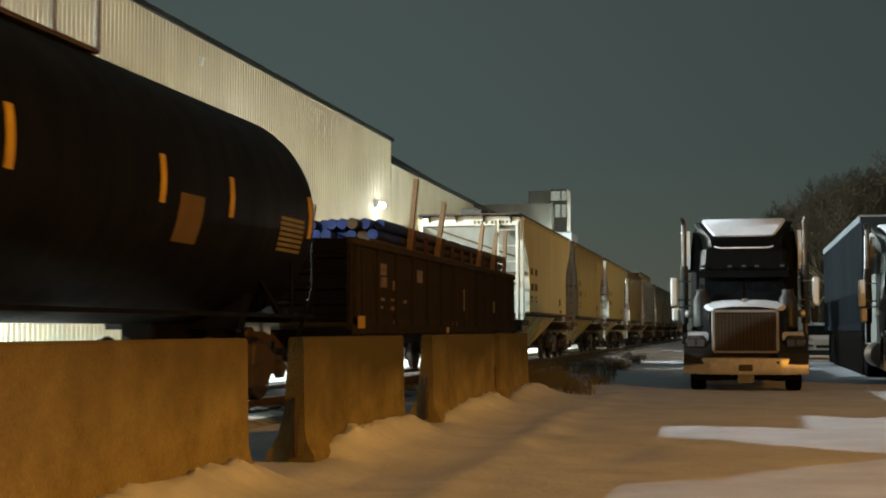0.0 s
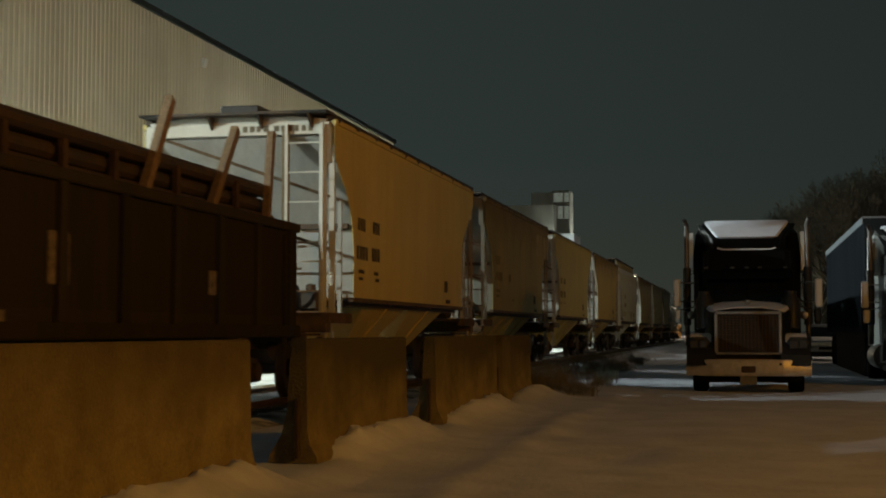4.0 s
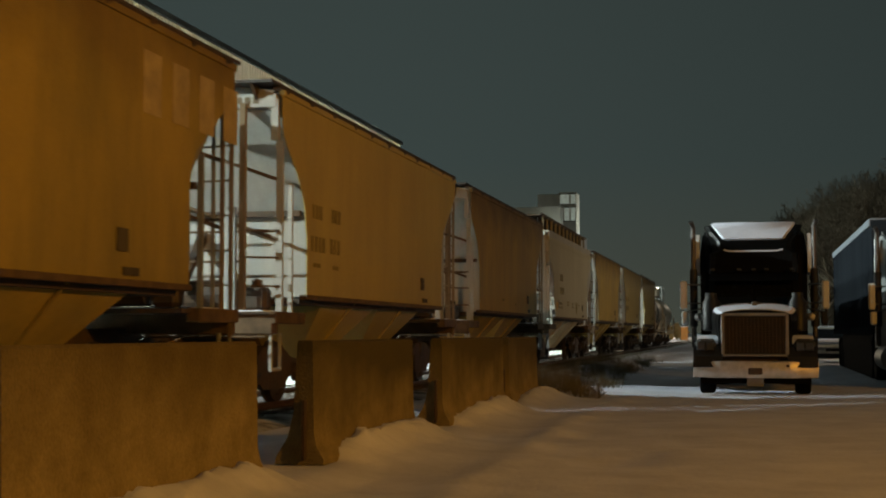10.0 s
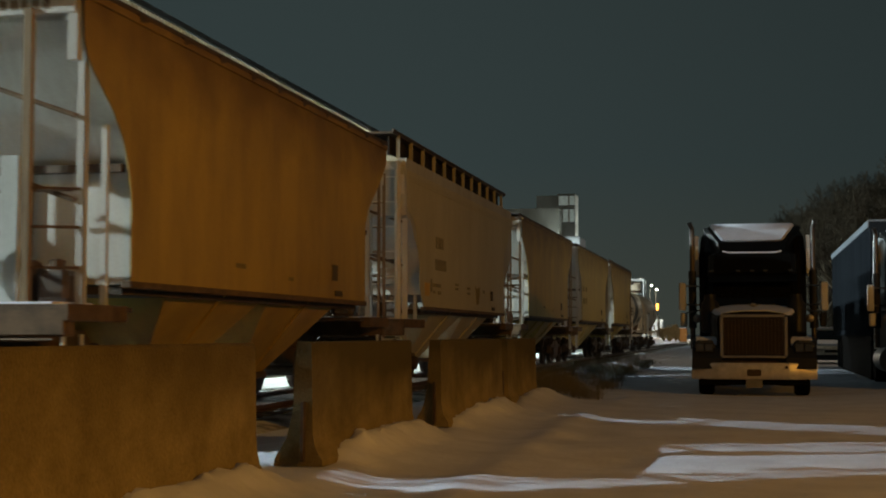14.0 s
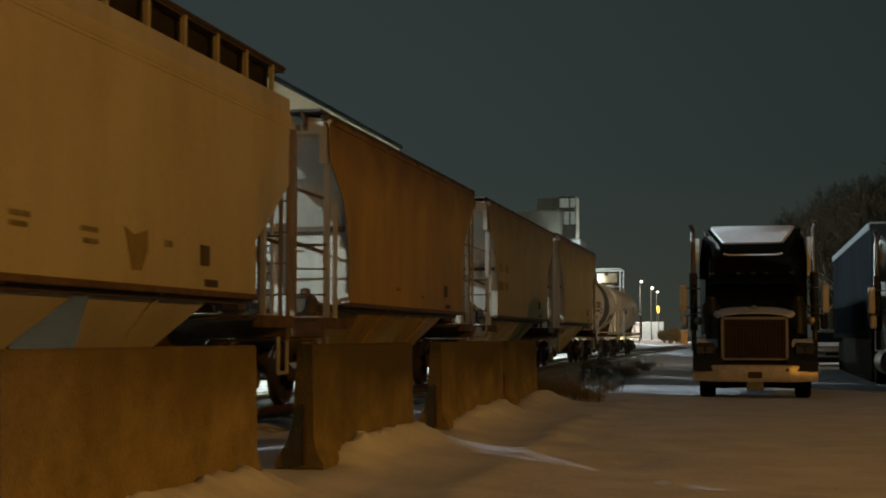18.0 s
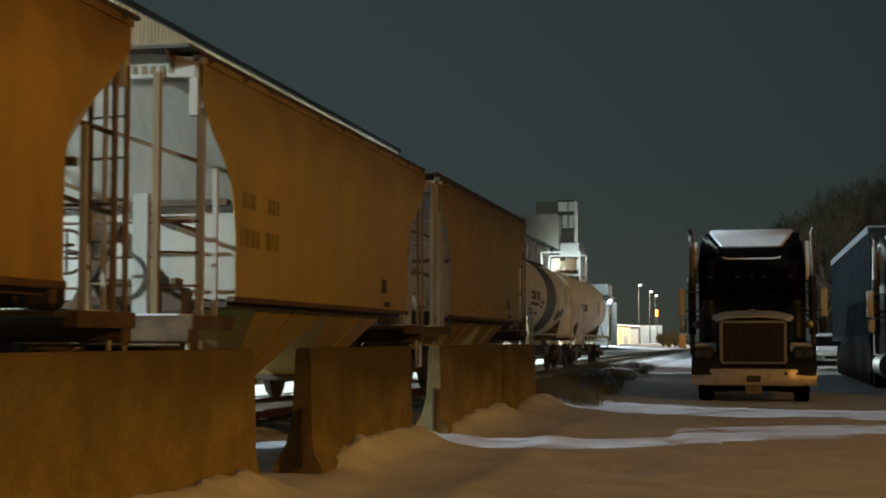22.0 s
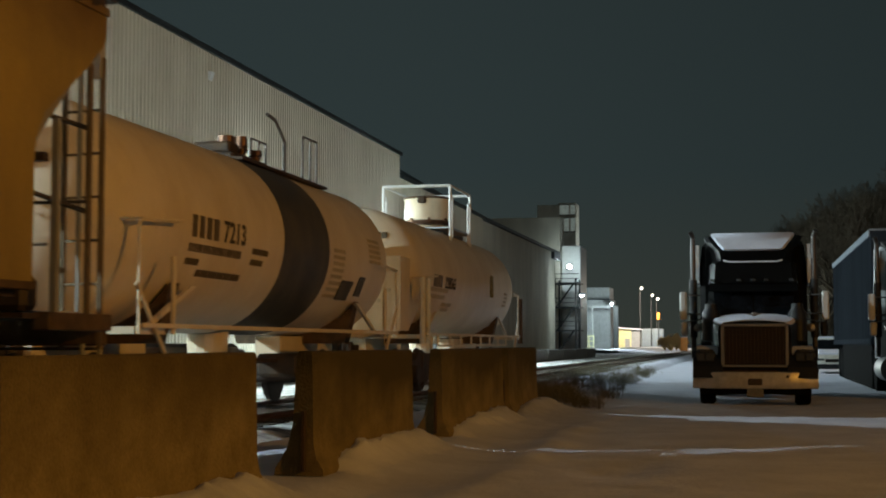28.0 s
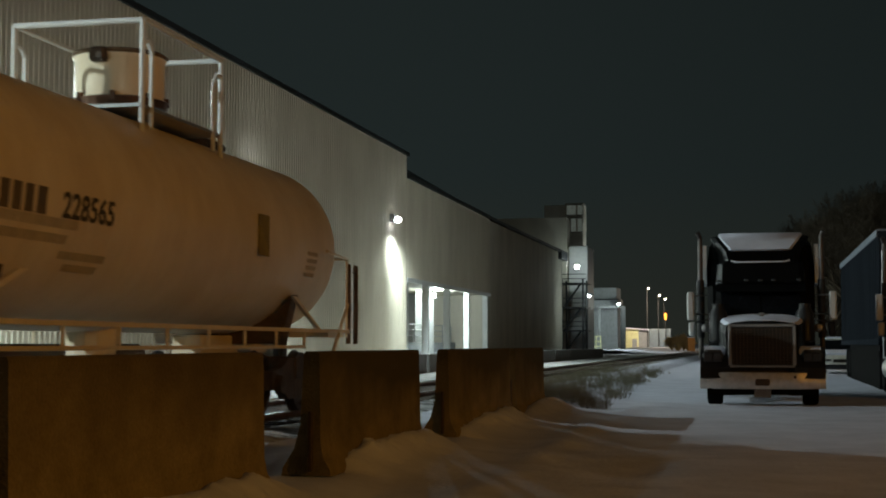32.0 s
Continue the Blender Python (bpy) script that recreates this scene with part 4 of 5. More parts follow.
# black tank wagon at the head of the train
t0 = tank_wagon("black tank wagon with amber reflective patches", -64.6, BLACK, 1.54, 2.61, 8.0, 18.4, BLACK)
def curved_patch(radius, axis_z, y0, y1, z0, z1, lift=0.008):
    """A thin sheet that follows the tank's side."""
    angs = np.linspace(math.asin((z0 - axis_z) / radius), math.asin((z1 - axis_z) / radius), 7)
    ring = [(r * math.cos(a), axis_z + r * math.sin(a)) for r, seq in ((radius - 0.004, angs), (radius + lift, angs[::-1])) for a in seq]
    return Shape().prism(ring, "y", y0, y1)


for y, z0, z1 in ((-0.76, 2.36, 2.92), (2.5, 2.36, 2.88), (4.6, 2.36, 2.85), (7.80, 2.30, 2.9)):
    part("reflector", curved_patch(1.54, 2.61, y + 0.03, y + 0.17, z0, z1), ORANGE, t0, "amber reflective patch")
plat = part("top_platform", Shape().box(0.45, 0.8, -1.6, 2.55, 3.98, 4.03), STEEL, t0)
part("far_board", Shape().box(-0.8, -0.45, -1.6, 2.55, 3.98, 4.03), STEEL, plat)
part("dome", Shape().lathe([(4.0, 0.5), (4.35, 0.5), (4.42, 0.4), (4.42, 0.02)], "z", (0, -0.3, 0), 20), BLACK, plat)
for x in (-0.8, 0.8):
    part("platform_rail", Shape().path([(x, -1.6, 4.0), (x, -1.6, 5.0), (x, 2.5, 5.0), (x, 2.5, 4.0)], 0.035), STEEL, plat)
    for y in (0.4, 1.5):
        part("rail_post", Shape().rod((x, y, 4.0), (x, y, 5.0), 0.03, 6), STEEL, plat)
part("data_panel", curved_patch(1.54, 2.61, 3.1, 3.8, 1.98, 2.52, 0.004), AMBERFADE, t0, "dim amber data panel")
for i in range(7):
    part("data_line", Shape().box(0, 0.008, -0.5, 0.5, -0.022, 0.022), FADED, t0, at=pose(1.538 * math.cos(0.06 + i * 0.045), 7.1, 2.51 - i * 0.07, 0, 4 + 2.6 * i, 0))

TANK_R, TANK_Z = 1.28, 2.42
# first cream tank wagon, with a dark spill band under its valves
t1 = tank_wagon("cream tank wagon with a wide dark spill band", 72.92, TANKWHITE, TANK_R, TANK_Z, 5.2, 12.4, TANKWHITE)
part("spill_band", Shape().lathe([(-0.4, TANK_R - 0.02), (-0.4, TANK_R + 0.006), (1.75, TANK_R + 0.006), (1.75, TANK_R - 0.02)], "y", (0, 0, TANK_Z), 48), TANKBAND, t1, "dark dried spill round the tank", smooth=True)
valve = part("valve_housing", Shape().box(-0.35, 0.35, 0.0, 1.5, 3.70, 3.82, 0.03).box(-0.28, 0.28, 0.05, 0.45, 3.82, 3.98, 0.03), STEEL, t1, at=pose(0, 0, -0.06))
for x, y, r, h in ((0.15, 0.25, 0.09, 0.26), (-0.15, 0.55, 0.12, 0.22), (0.1, 0.80, 0.13, 0.30), (0.25, 0.62, 0.06, 0.30), (0.0, 1.10, 0.12, 0.26), (-0.2, 1.32, 0.10, 0.22), (0.22, 1.30, 0.08, 0.18)):
    part("valve", Shape().lathe([(3.80, r), (3.80 + h * 0.5, r), (3.82 + h * 0.55, r * 1.4), (3.82 + h, r * 1.3), (3.83 + h, 0.02)], "z", (x, y, 0), 12), RAILSTEEL, valve)
wk = part("top_walkway", Shape().box(-0.5, 0.5, -0.3, 1.9, 3.70, 3.74).box(-0.62, 0.62, 1.2, 3.5, 3.66, 3.70), STEEL, t1, at=pose(0, 0.3, -0.06))
for x in (-0.45, 0.45):
    part("guard_rail", Shape().path([(x, 2.65, 3.75), (x, 2.65, 4.45), (x, 3.4, 4.45), (x, 3.4, 3.75)], 0.018).path([(x, 3.05, 3.75), (x, 3.05, 4.45)], 0.018), STEEL, wk)
part("vent_pipe", Shape().path([(0.2, 2.45, 3.75), (0.2, 2.45, 4.35), (0.2, 2.2, 4.5), (0.2, 2.0, 4.62), (0.2, 1.6, 4.66)], 0.03), STEEL, wk)


def tank_text(car, radius, axis_z, rows, mat, seed):
    rnd = random.Random(seed)
    for y, z, h, count in rows:
        ang = math.degrees(math.asin((z - axis_z) / radius))
        r = math.radians(ang)
        for i in range(count):
            part("lettering", Shape().box(0, 0.01, 0, h * rnd.uniform(0.5, 0.64), -h / 2, h / 2), mat, car,
                 at=pose((radius - 0.002) * math.cos(r), y + i * h * 0.86, axis_z + (radius - 0.002) * math.sin(r), 0, -ang, 0))


def digits(car, words, y, z, h, radius, axis_z, mat):
    """Stencilled figures on a tank's side."""
    curve = bpy.data.curves.new("figures", "FONT")
    curve.body, curve.size, curve.extrude, curve.offset, curve.space_character = words, h * 1.42, 0.004, 0.006, 1.08
    probe = new("figures", curve)
    data = bpy.data.meshes.new_from_object(probe.evaluated_get(bpy.context.evaluated_depsgraph_get()))
    bpy.data.objects.remove(probe)
    data.materials.clear()
    data.materials.append(mat)
    ang = math.asin((z + h / 2 - axis_z) / radius)
    turn = Matrix(((0, 0, 1, 0), (1, 0, 0, 0), (0, 1, 0, 0), (0, 0, 0, 1)))
    at = Matrix.Translation((radius * math.cos(ang) + 0.002, y, axis_z + radius * math.sin(ang))) @ Matrix.Rotation(-ang, 4, "Y") @ turn @ Matrix.Translation((0, -h / 2, 0))
    part("car_number", data, None, car, "dark stencilled figures", at=at)


digits(t1, "7213", -2.72, 2.25, 0.26, TANK_R, TANK_Z, LETTER)
tank_text(t1, TANK_R, TANK_Z, ((-3.72, 2.37, 0.26, 4), (-3.75, 2.12, 0.10, 20), (-3.75, 1.96, 0.08, 6), (-3.3, 1.84, 0.09, 19), (-1.65, 2.20, 0.08, 9), (-1.65, 2.06, 0.08, 7)), FADED2, 31)
tank_text(t1, TANK_R, TANK_Z, tuple((2.0, 2.45 - 0.10 * i, 0.06, 12) for i in range(8)), TANKFADE, 32)
tank_text(t1, TANK_R, TANK_Z, tuple((4.1, 2.75 - 0.09 * i, 0.06, 14) for i in range(5)), TANKFADE, 33)
for y, z, w, h in ((2.95, 1.86, 0.66, 0.34), (3.75, 1.95, 0.34, 0.34)):
    part("placard", Shape().box(0, 0.012, -w / 2, w / 2, -h / 2, h / 2), TANKBAND, t1, "dark olive rectangular placard", at=pose((TANK_R + 0.004) * math.cos(math.asin((z - TANK_Z) / TANK_R)), y, z, 0, math.degrees(math.asin((TANK_Z - z) / TANK_R)), 0))

# second cream tank wagon, the last of the train, with a domed top platform
t2 = tank_wagon("cream tank wagon with a railed dome at the train's end", 86.4, TANKWHITE, TANK_R, TANK_Z, 5.45, 13.0, TANKWHITE, True)
pl = part("dome_platform", Shape().box(-0.8, 0.8, -1.25, 1.25, 3.72, 3.76), GALV, t2, at=pose(0, 0.75, -0.04))
dome = part("dome", Shape().lathe([(3.62, 0.40), (3.86, 0.40), (3.92, 0.54), (3.98, 0.56), (4.02, 0.54), (4.46, 0.54), (4.49, 0.565), (4.53, 0.565), (4.55, 0.50), (4.57, 0.02)], "z", (0, -0.1, 0), 28), TANKWHITE, pl, "cream steel dome", smooth=True)
part("dome_ring", Shape().lathe([(3.88, 0.57), (3.97, 0.60), (3.99, 0.55)], "z", (0, -0.1, 0), 28), RAILSTEEL, dome)
part("lid_rim", Shape().lathe([(4.50, 0.565), (4.53, 0.585), (4.56, 0.55)], "z", (0, -0.1, 0), 28), ENDDARK, dome)
part("hinge", Shape().box(-0.1, 0.1, -0.75, -0.56, 4.38, 4.55, 0.03), STEEL, dome)
for a in range(8):
    part("clamp", Shape().box(-0.03, 0.03, -0.03, 0.03, 3.92, 4.03), RAILSTEEL, dome, at=pose(0.57 * math.cos(a * math.pi / 4 + 0.3), -0.1 + 0.57 * math.sin(a * math.pi / 4 + 0.3), 0, 0, 0, math.degrees(a * math.pi / 4 + 0.3)))
for y in (-1.2, 1.2):
    for x in (-0.8, 0.8):
        part("rail_post", Shape().rod((x, y, 3.3), (x, y, 4.72), 0.035, 8), POSTWHITE, pl)
    part("guard_rail", Shape().rod((-0.8, y, 4.72), (0.8, y, 4.72), 0.035, 8), POSTWHITE, pl)
for x in (-0.8, 0.8):
    part("guard_rail", Shape().rod((x, -1.2, 4.72), (x, 1.2, 4.72), 0.03, 8), POSTWHITE, pl)
    for k in (-1, 1):
        part("grab_loop", Shape().path([(x, k * 0.95, 3.5), (x, k * 0.95, 4.4), (x, k * 1.05, 4.5), (x, k * 1.18, 4.5)], 0.03), POSTWHITE, pl)
part("manway", Shape().box(-0.35, 0.35, 1.3, 2.6, 3.74, 3.86, 0.04).lathe([(3.8, 0.22), (3.93, 0.22), (3.95, 0.02)], "z", (0, 1.9, 0), 14), STEEL, t2, at=pose(0, 0.75, -0.08))
part("end_housing", Shape().prism([(-6.55, 2.66), (-6.55, 1.25), (-5.9, 1.25), (-5.0, 1.75), (-5.0, 2.66)], "x", -1.12, 1.12), TANKWHITE, t2, "cream steel housing over the tank's end", smooth=False)
for i in range(6):
    x, z = -0.05 + i * 0.13, 3.05
    out = math.sqrt(max(0.0, 1 - ((x + 0.05) ** 2 + (z - TANK_Z) ** 2) / TANK_R ** 2))
    part("end_lettering", Shape().box(x, x + 0.09, -5.45 - 0.55 * TANK_R * out - 0.012, -5.45 - 0.55 * TANK_R * out + 0.12, z, z + 0.12), FADED2, t2)
for z, n in ((1.98, 9), (1.78, 7)):
    for i in range(n):
        part("end_lettering", Shape().box(0.1 + i * 0.095, 0.165 + i * 0.095, -6.558, -6.54, z, z + 0.07), TANKFADE, t2)
for x in (-1.42, 1.42):
    part("lower_rail", Shape().rod((x, -4.6, 0.96), (x, 3.6, 0.96), 0.025, 6), TANKWHITE, t2)
    for y in np.linspace(-4.6, 3.6, 8):
        part("rail_dropper", Shape().rod((x, y, 0.95), (x, y, 1.18), 0.022, 6), TANKWHITE, t2)
tank_text(t2, TANK_R, TANK_Z, ((-4.30, 2.30, 0.25, 4),), FADED2, 41)
digits(t2, "228565", -3.18, 2.18, 0.24, TANK_R, TANK_Z, LETTER)
tank_text(t2, TANK_R, TANK_Z, ((-4.65, 2.12, 0.09, 24), (-4.65, 1.98, 0.09, 22), (-3.0, 1.84, 0.08, 14), (-2.8, 1.73, 0.08, 10)), TANKFADE, 43)
tank_text(t2, TANK_R, TANK_Z, tuple((4.2, 2.3 - 0.10 * i, 0.06, 9) for i in range(4)), TANKFADE, 42)
part("placard", Shape().box(0, 0.012, -0.2, 0.2, -0.27, 0.27), OLIVE, t2, "olive-yellow rectangular placard", at=pose(TANK_R, 2.3, 2.42, 0, 0, 0))


def gondola():
    car = thing("gondola_wagon", "sooty open gondola wagon loaded with bundled pipes and timber", "railway wagon", pose(TRACK_X, -46.2 + train_shift(0), RAIL_Z))
    CARS.append((car, -46.2))
    half, w, top = 8.3, 1.52, 2.36
    part("floor", Shape().box(-w, w, -half, half, 1.05, 1.2), GONDOLA, car)
    for side in (-1, 1):
        x = side * w
        s = part("side_wall", Shape().box(min(x, x - side * 0.06), max(x, x - side * 0.06), -half, half, 1.0, top), GONDOLA, car)
        part("top_chord", Shape().box(min(x - side * 0.08, x + side * 0.06), max(x - side * 0.08, x + side * 0.06), -half, half, top, top + 0.12, 0.02), GONDOLA, s)
        part("bottom_chord", Shape().box(min(x, x + side * 0.07), max(x, x + side * 0.07), -half, half, 0.92, 1.08, 0.02), GONDOLA, s)
        for i in range(13):
            y = -half + 0.35 + i * (2 * half - 0.7) / 12
            part("side_post", Shape().prism([(y - 0.1, 1.05), (y + 0.1, 1.05), (y + 0.07, top), (y - 0.07, top)], "x", x, x + side * 0.05), GONDOLA, s)
        e = side * half
        # black here stands in for shade on the ends; the sides stay lighter
        part("end_wall", Shape().box(-w, w, min(e, e - side * 0.1), max(e, e - side * 0.1), 1.0, top + 0.1), BLACK, car)
        for i in range(5):
            part("end_rib", Shape().prism([(e, 1.12 + i * 0.25), (e + side * 0.07, 1.15 + i * 0.25), (e + side * 0.07, 1.21 + i * 0.25), (e, 1.24 + i * 0.25)], "x", -w + 0.05, w - 0.05), BLACK, car)
        ladder(car, ((1.55, side * 8.1), (1.55, side * 7.7)), 0.75, 2.3, GONDOLA)
        coupler(car, e, side)
        bogie(car, side * 6.9)
    for y0, y1, z0, z1 in ((-6.64, -5.98, 1.94, 2.14), (-6.62, -5.95, 1.73, 1.91), (-5.50, -5.08, 1.70, 1.87), (-5.66, -5.14, 1.50, 1.55), (-5.66, -5.13, 1.34, 1.41), (-6.60, -6.11, 1.50, 1.55),
                           (-6.48, -6.22, 1.36, 1.41), (-4.67, -4.45, 1.48, 1.54), (-3.55, -3.12, 1.90, 2.14), (1.10, 1.50, 1.42, 1.90), (4.98, 5.24, 1.42, 1.70), (-5.42, -5.14, 1.09, 1.17), (-0.1, 0.35, 1.06, 1.18)):
        part("chalk_mark", Shape().box(1.521, 1.534, y0, y1, z0, z1), CHALKY, car, "pale chalky mark")
    part("reflector", Shape().box(1.62, 1.63, -8.2, -7.78, 1.02, 1.22), ORANGE, car, "amber reflective patch")
    part("reflector", Shape().box(1.59, 1.6, -1.1, -0.85, 0.93, 1.05), ORANGE, car, "amber reflective patch")
    part("centre_sill", Shape().box(-0.2, 0.2, -half, half, 0.7, 1.05), STEEL, car)
    return car


gon = gondola()
rnd = random.Random(5)
for row in range(5):
    for i in range(14):
        x, z = -1.35 + i * 0.205 - (0.07 if row % 2 else 0), 2.10 + row * 0.192
        y0 = (-6.0 if row > 2 else -6.9) + rnd.uniform(0, 0.35)
        pipe = part("pipe", Shape().rod((x, y0 + 0.03, z), (x, 7.8 + rnd.uniform(-0.4, 0.1), z), 0.092, 9), (STEEL, STEEL, STEEL, STEEL, REDWRAP, STEEL)[(i + 2 * row + rnd.randrange(2)) % 6], gon, "long dark pipe")
        part("wrapping", Shape().rod((x, y0, z), (x, y0 + rnd.uniform(1.2, 2.0), z), 0.099, 9), BLUE if (i + row) % 5 else DARKTIMBER, pipe, "plastic end wrapping")
for y in (-3.3, -2.2, -0.6, 0.5, 1.6, 2.7, 4.3, 6.2):
    for x in (1.40, -1.40):
        part("side_stake", Shape().box(x - 0.03, x + 0.03, y - 0.045, y + 0.045, 2.1, 2.86 + rnd.uniform(-0.1, 0.08)), DARKTIMBER if y > -2 else REDWRAP, gon, "short dark upright stake")
for y in (-4.6, -0.2, 3.6, 6.6):
    part("bearer", Shape().box(-1.4, 1.4, y - 0.06, y + 0.06, 1.20, 2.04), LUMBER, gon)
for y, h, lean in ((-3.88, 1.62, -23), (-1.42, 1.50, -33), (3.31, 1.33, -32), (5.22, 1.37, -38), (7.23, 1.25, -9)):
    for x in (1.44, -1.44):
        part("stake", Shape().box(-0.045, 0.045, -0.06, 0.06, -0.9, h), LUMBER, gon, "leaning timber stake", at=pose(x, y, 2.42, lean, 0, 0))


# ---- concrete barriers ----
def barrier_shape(length):
    top = 1.0
    prof = [(-0.26, 0), (0.16, 0), (0.155, 0.05), (0.10, 0.14), (0.075, 0.25), (0.06, top - 0.02), (0.045, top), (-0.055, top), (-0.07, top - 0.02), (-0.10, 0.42), (-0.15, 0.22), (-0.25, 0.06)]
    v = []
    for y, k in ((0, 0.985), (0.03, 1), (length - 0.03, 1), (length, 0.985)):
        v += [(x * k, y, z if z < 0.5 else z * (0.995 + 0.005 * k)) for x, z in prof]
    return Shape().loft(v, len(prof))


for i, (y0, y1, shift) in enumerate(BARRIERS):
    b = thing("concrete_barrier", "stained precast concrete traffic barrier banked with snow", "barrier", pose(BARRIER_X + shift, y0, BARRIER_Z), "barriers along the track")
    part("barrier_body", barrier_shape(y1 - y0), CONCRETE_DARK if i else CONCRETE, b)
    for y in (-0.03, y1 - y0 + 0.03):
        part("key_slot", Shape().box(-0.012, 0.012, y - 0.032, y + 0.032, 0.04, 0.52), STEEL, b, "dark joint slot in the barrier's end")
# the first nine are unseen, added to hide the bright lane behind them
for i in range(14):
    y = 18.3 + 7.3 * i
    b = thing("concrete_block", "low grey concrete block beside the track", "concrete block", pose(-13.0, y, 0), "blocks along the far side of the track")
    part("block", Shape().box(-0.35, 0.35, 0, 6.9, -0.05, 0.75, 0.04), GREYPANEL, b)


# ---- parked trucks ----
def tyre(parent, x, y, z, r, w, name="wheel"):
    wh = part(name, Shape().lathe([(-w / 2, r * 0.55), (-w / 2, r * 0.92), (-w / 2 + 0.04, r), (w / 2 - 0.04, r), (w / 2, r * 0.92), (w / 2, r * 0.55)], "x", n=26), RUBBER, parent, at=pose(x, y, z), smooth=True)
    part("rim", Shape().lathe([(-w * 0.4, r * 0.56), (w * 0.42, r * 0.56), (w * 0.42, r * 0.5), (w * 0.2, r * 0.42), (w * 0.28, 0.12), (w * 0.34, 0.02)], "x", n=20), CHROME, wh, smooth=True)
    return wh


def mirror(parent, side, x, y, z, mat):
    m = part("mirror", Shape().box(x - 0.075, x + 0.075, y - 0.06, y + 0.08, z - 0.08, z + 0.52, 0.03), mat, parent)
    for dz in (0.05, 0.45):
        part("mirror_arm", Shape().rod((x, y, z + dz), (x - side * 0.35, y + 0.3, z + dz), 0.018, 6), CHROME, m)
    return m


def truck(label, at, sleeper_paint=None):
    """A long-nosed road tractor with a sleeper; its bumper is at y = 0 and it faces -y."""
    t = thing("truck_tractor", label, "truck", at, "parked trucks")
    part("hood", Shape().loft([(x * k, y, z + dz) for y, k, dz in ((0.26, 1, 0), (0.6, 1.10, 0.03), (1.4, 1.22, 0.09), (2.2, 1.30, 0.14)) for x, z in
                ((-0.66, 0.75), (0.66, 0.75), (0.71, 1.42), (0.69, 1.56), (0.58, 1.63), (0.25, 1.67), (-0.25, 1.67), (-0.58, 1.63), (-0.69, 1.56), (-0.71, 1.42))], 10), TRUCKPAINT, t)
    part("hood_snow", Shape().loft([(x * k, y, z + dz) for y, k, dz in ((0.30, 0.96, 0.0), (0.6, 1.10, 0.035), (1.4, 1.22, 0.10), (2.12, 1.30, 0.15)) for x, z in
                ((-0.68, 1.57), (0, 1.60), (0.68, 1.57), (0.64, 1.635), (0.35, 1.685), (0, 1.70), (-0.35, 1.685), (-0.64, 1.635))], 8), SNOW, t, "snow lying on the hood", smooth=True)
    part("grille_header", Shape().box(-0.24, 0.22, 0.14, 0.24, 1.57, 1.63, 0.015), GREYFENDER, t)
    part("hood_ornament", Shape().box(-0.05, 0.05, 0.3, 0.42, 1.76, 1.84, 0.015).prism([(-0.14, 1.80), (0, 1.77), (0.14, 1.80), (0, 1.83)], "y", 0.33, 0.37), CHROME, t)
    # grille
    g = part("grille", Shape().box(-0.59, 0.59, 0.16, 0.27, 0.80, 1.56), GRILL, t)
    for x in (-0.62, 0.62):
        part("surround", Shape().box(x - 0.035, x + 0.035, 0.11, 0.3, 0.76, 1.60, 0.012), CHROME, g)
    part("surround", Shape().box(-0.655, 0.655, 0.11, 0.3, 1.55, 1.61, 0.012), CHROME, g)
    part("surround", Shape().box(-0.655, 0.655, 0.11, 0.3, 0.75, 0.80, 0.012), CHROME, g)
    for i in range(17):
        part("grille_bar", Shape().box(-0.56 + i * 0.07 - 0.006, -0.56 + i * 0.07 + 0.006, 0.145, 0.17, 0.82, 1.54), STEEL, g)
    for i in range(14):
        part("grille_wire", Shape().box(-0.585, 0.585, 0.138, 0.15, 0.84 + i * 0.05, 0.85 + i * 0.05), STEEL, g)
    # bumper
    sweep = lambda x: 0.02 * abs(x) + max(0.0, abs(x) - 0.68) * 0.28
    bp = part("bumper", Shape().loft([(x, y + sweep(x), z) for z, y in ((0.33, 0.06), (0.335, 0.015), (0.36, 0.0), (0.63, 0.0), (0.655, 0.015), (0.66, 0.06), (0.66, 0.12), (0.33, 0.12)) for x in
              (-1.21, -1.19, -0.95, -0.70, -0.66, -0.3, 0.0, 0.3, 0.66, 0.70, 0.95, 1.19, 1.21)], 13, False, False), BUMPERCHROME, t, "polished chrome bumper with swept-back ends", smooth=True)
    part("tow_opening", Shape().box(-0.14, 0.14, -0.015, 0.05, 0.40, 0.53, 0.02), STEEL, bp)
    part("plate", Shape().box(-0.16, 0.16, 0.02, 0.05, 0.17, 0.33), SALTED, bp)
    part("bumper_lamp", Shape().lathe([(-0.02, 0.03), (0.0, 0.03)], "y", (0.62, 0.0, 0.57), 10), STEEL, bp)
    # dark block added to close the bright gap under the grille
    part("radiator_support", Shape().box(-0.62, 0.62, 0.32, 0.9, 0.24, 0.80), STEEL, t)
    part("air_dam", Shape().box(-1.05, 1.05, 0.12, 0.18, 0.22, 0.34), RUBBER, t)
    for side in (-1, 1):
        # fender, lamp, step, tank
        arc = [(0.42 + 0.62 * math.cos(a), 0.54 + 0.62 * math.sin(a)) for a in np.linspace(math.pi, 0, 10)]
        part("fender", Shape().prism([(0.25 + y * 1.0, z) for y, z in arc] + [(0.25 + 0.42 + 0.52 * math.cos(a), 0.54 + 0.52 * math.sin(a)) for a in np.linspace(0, math.pi, 10)],
                                     "x", min(side * 0.62, side * 1.20), max(side * 0.62, side * 1.20)), GREYFENDER, t, smooth=False)
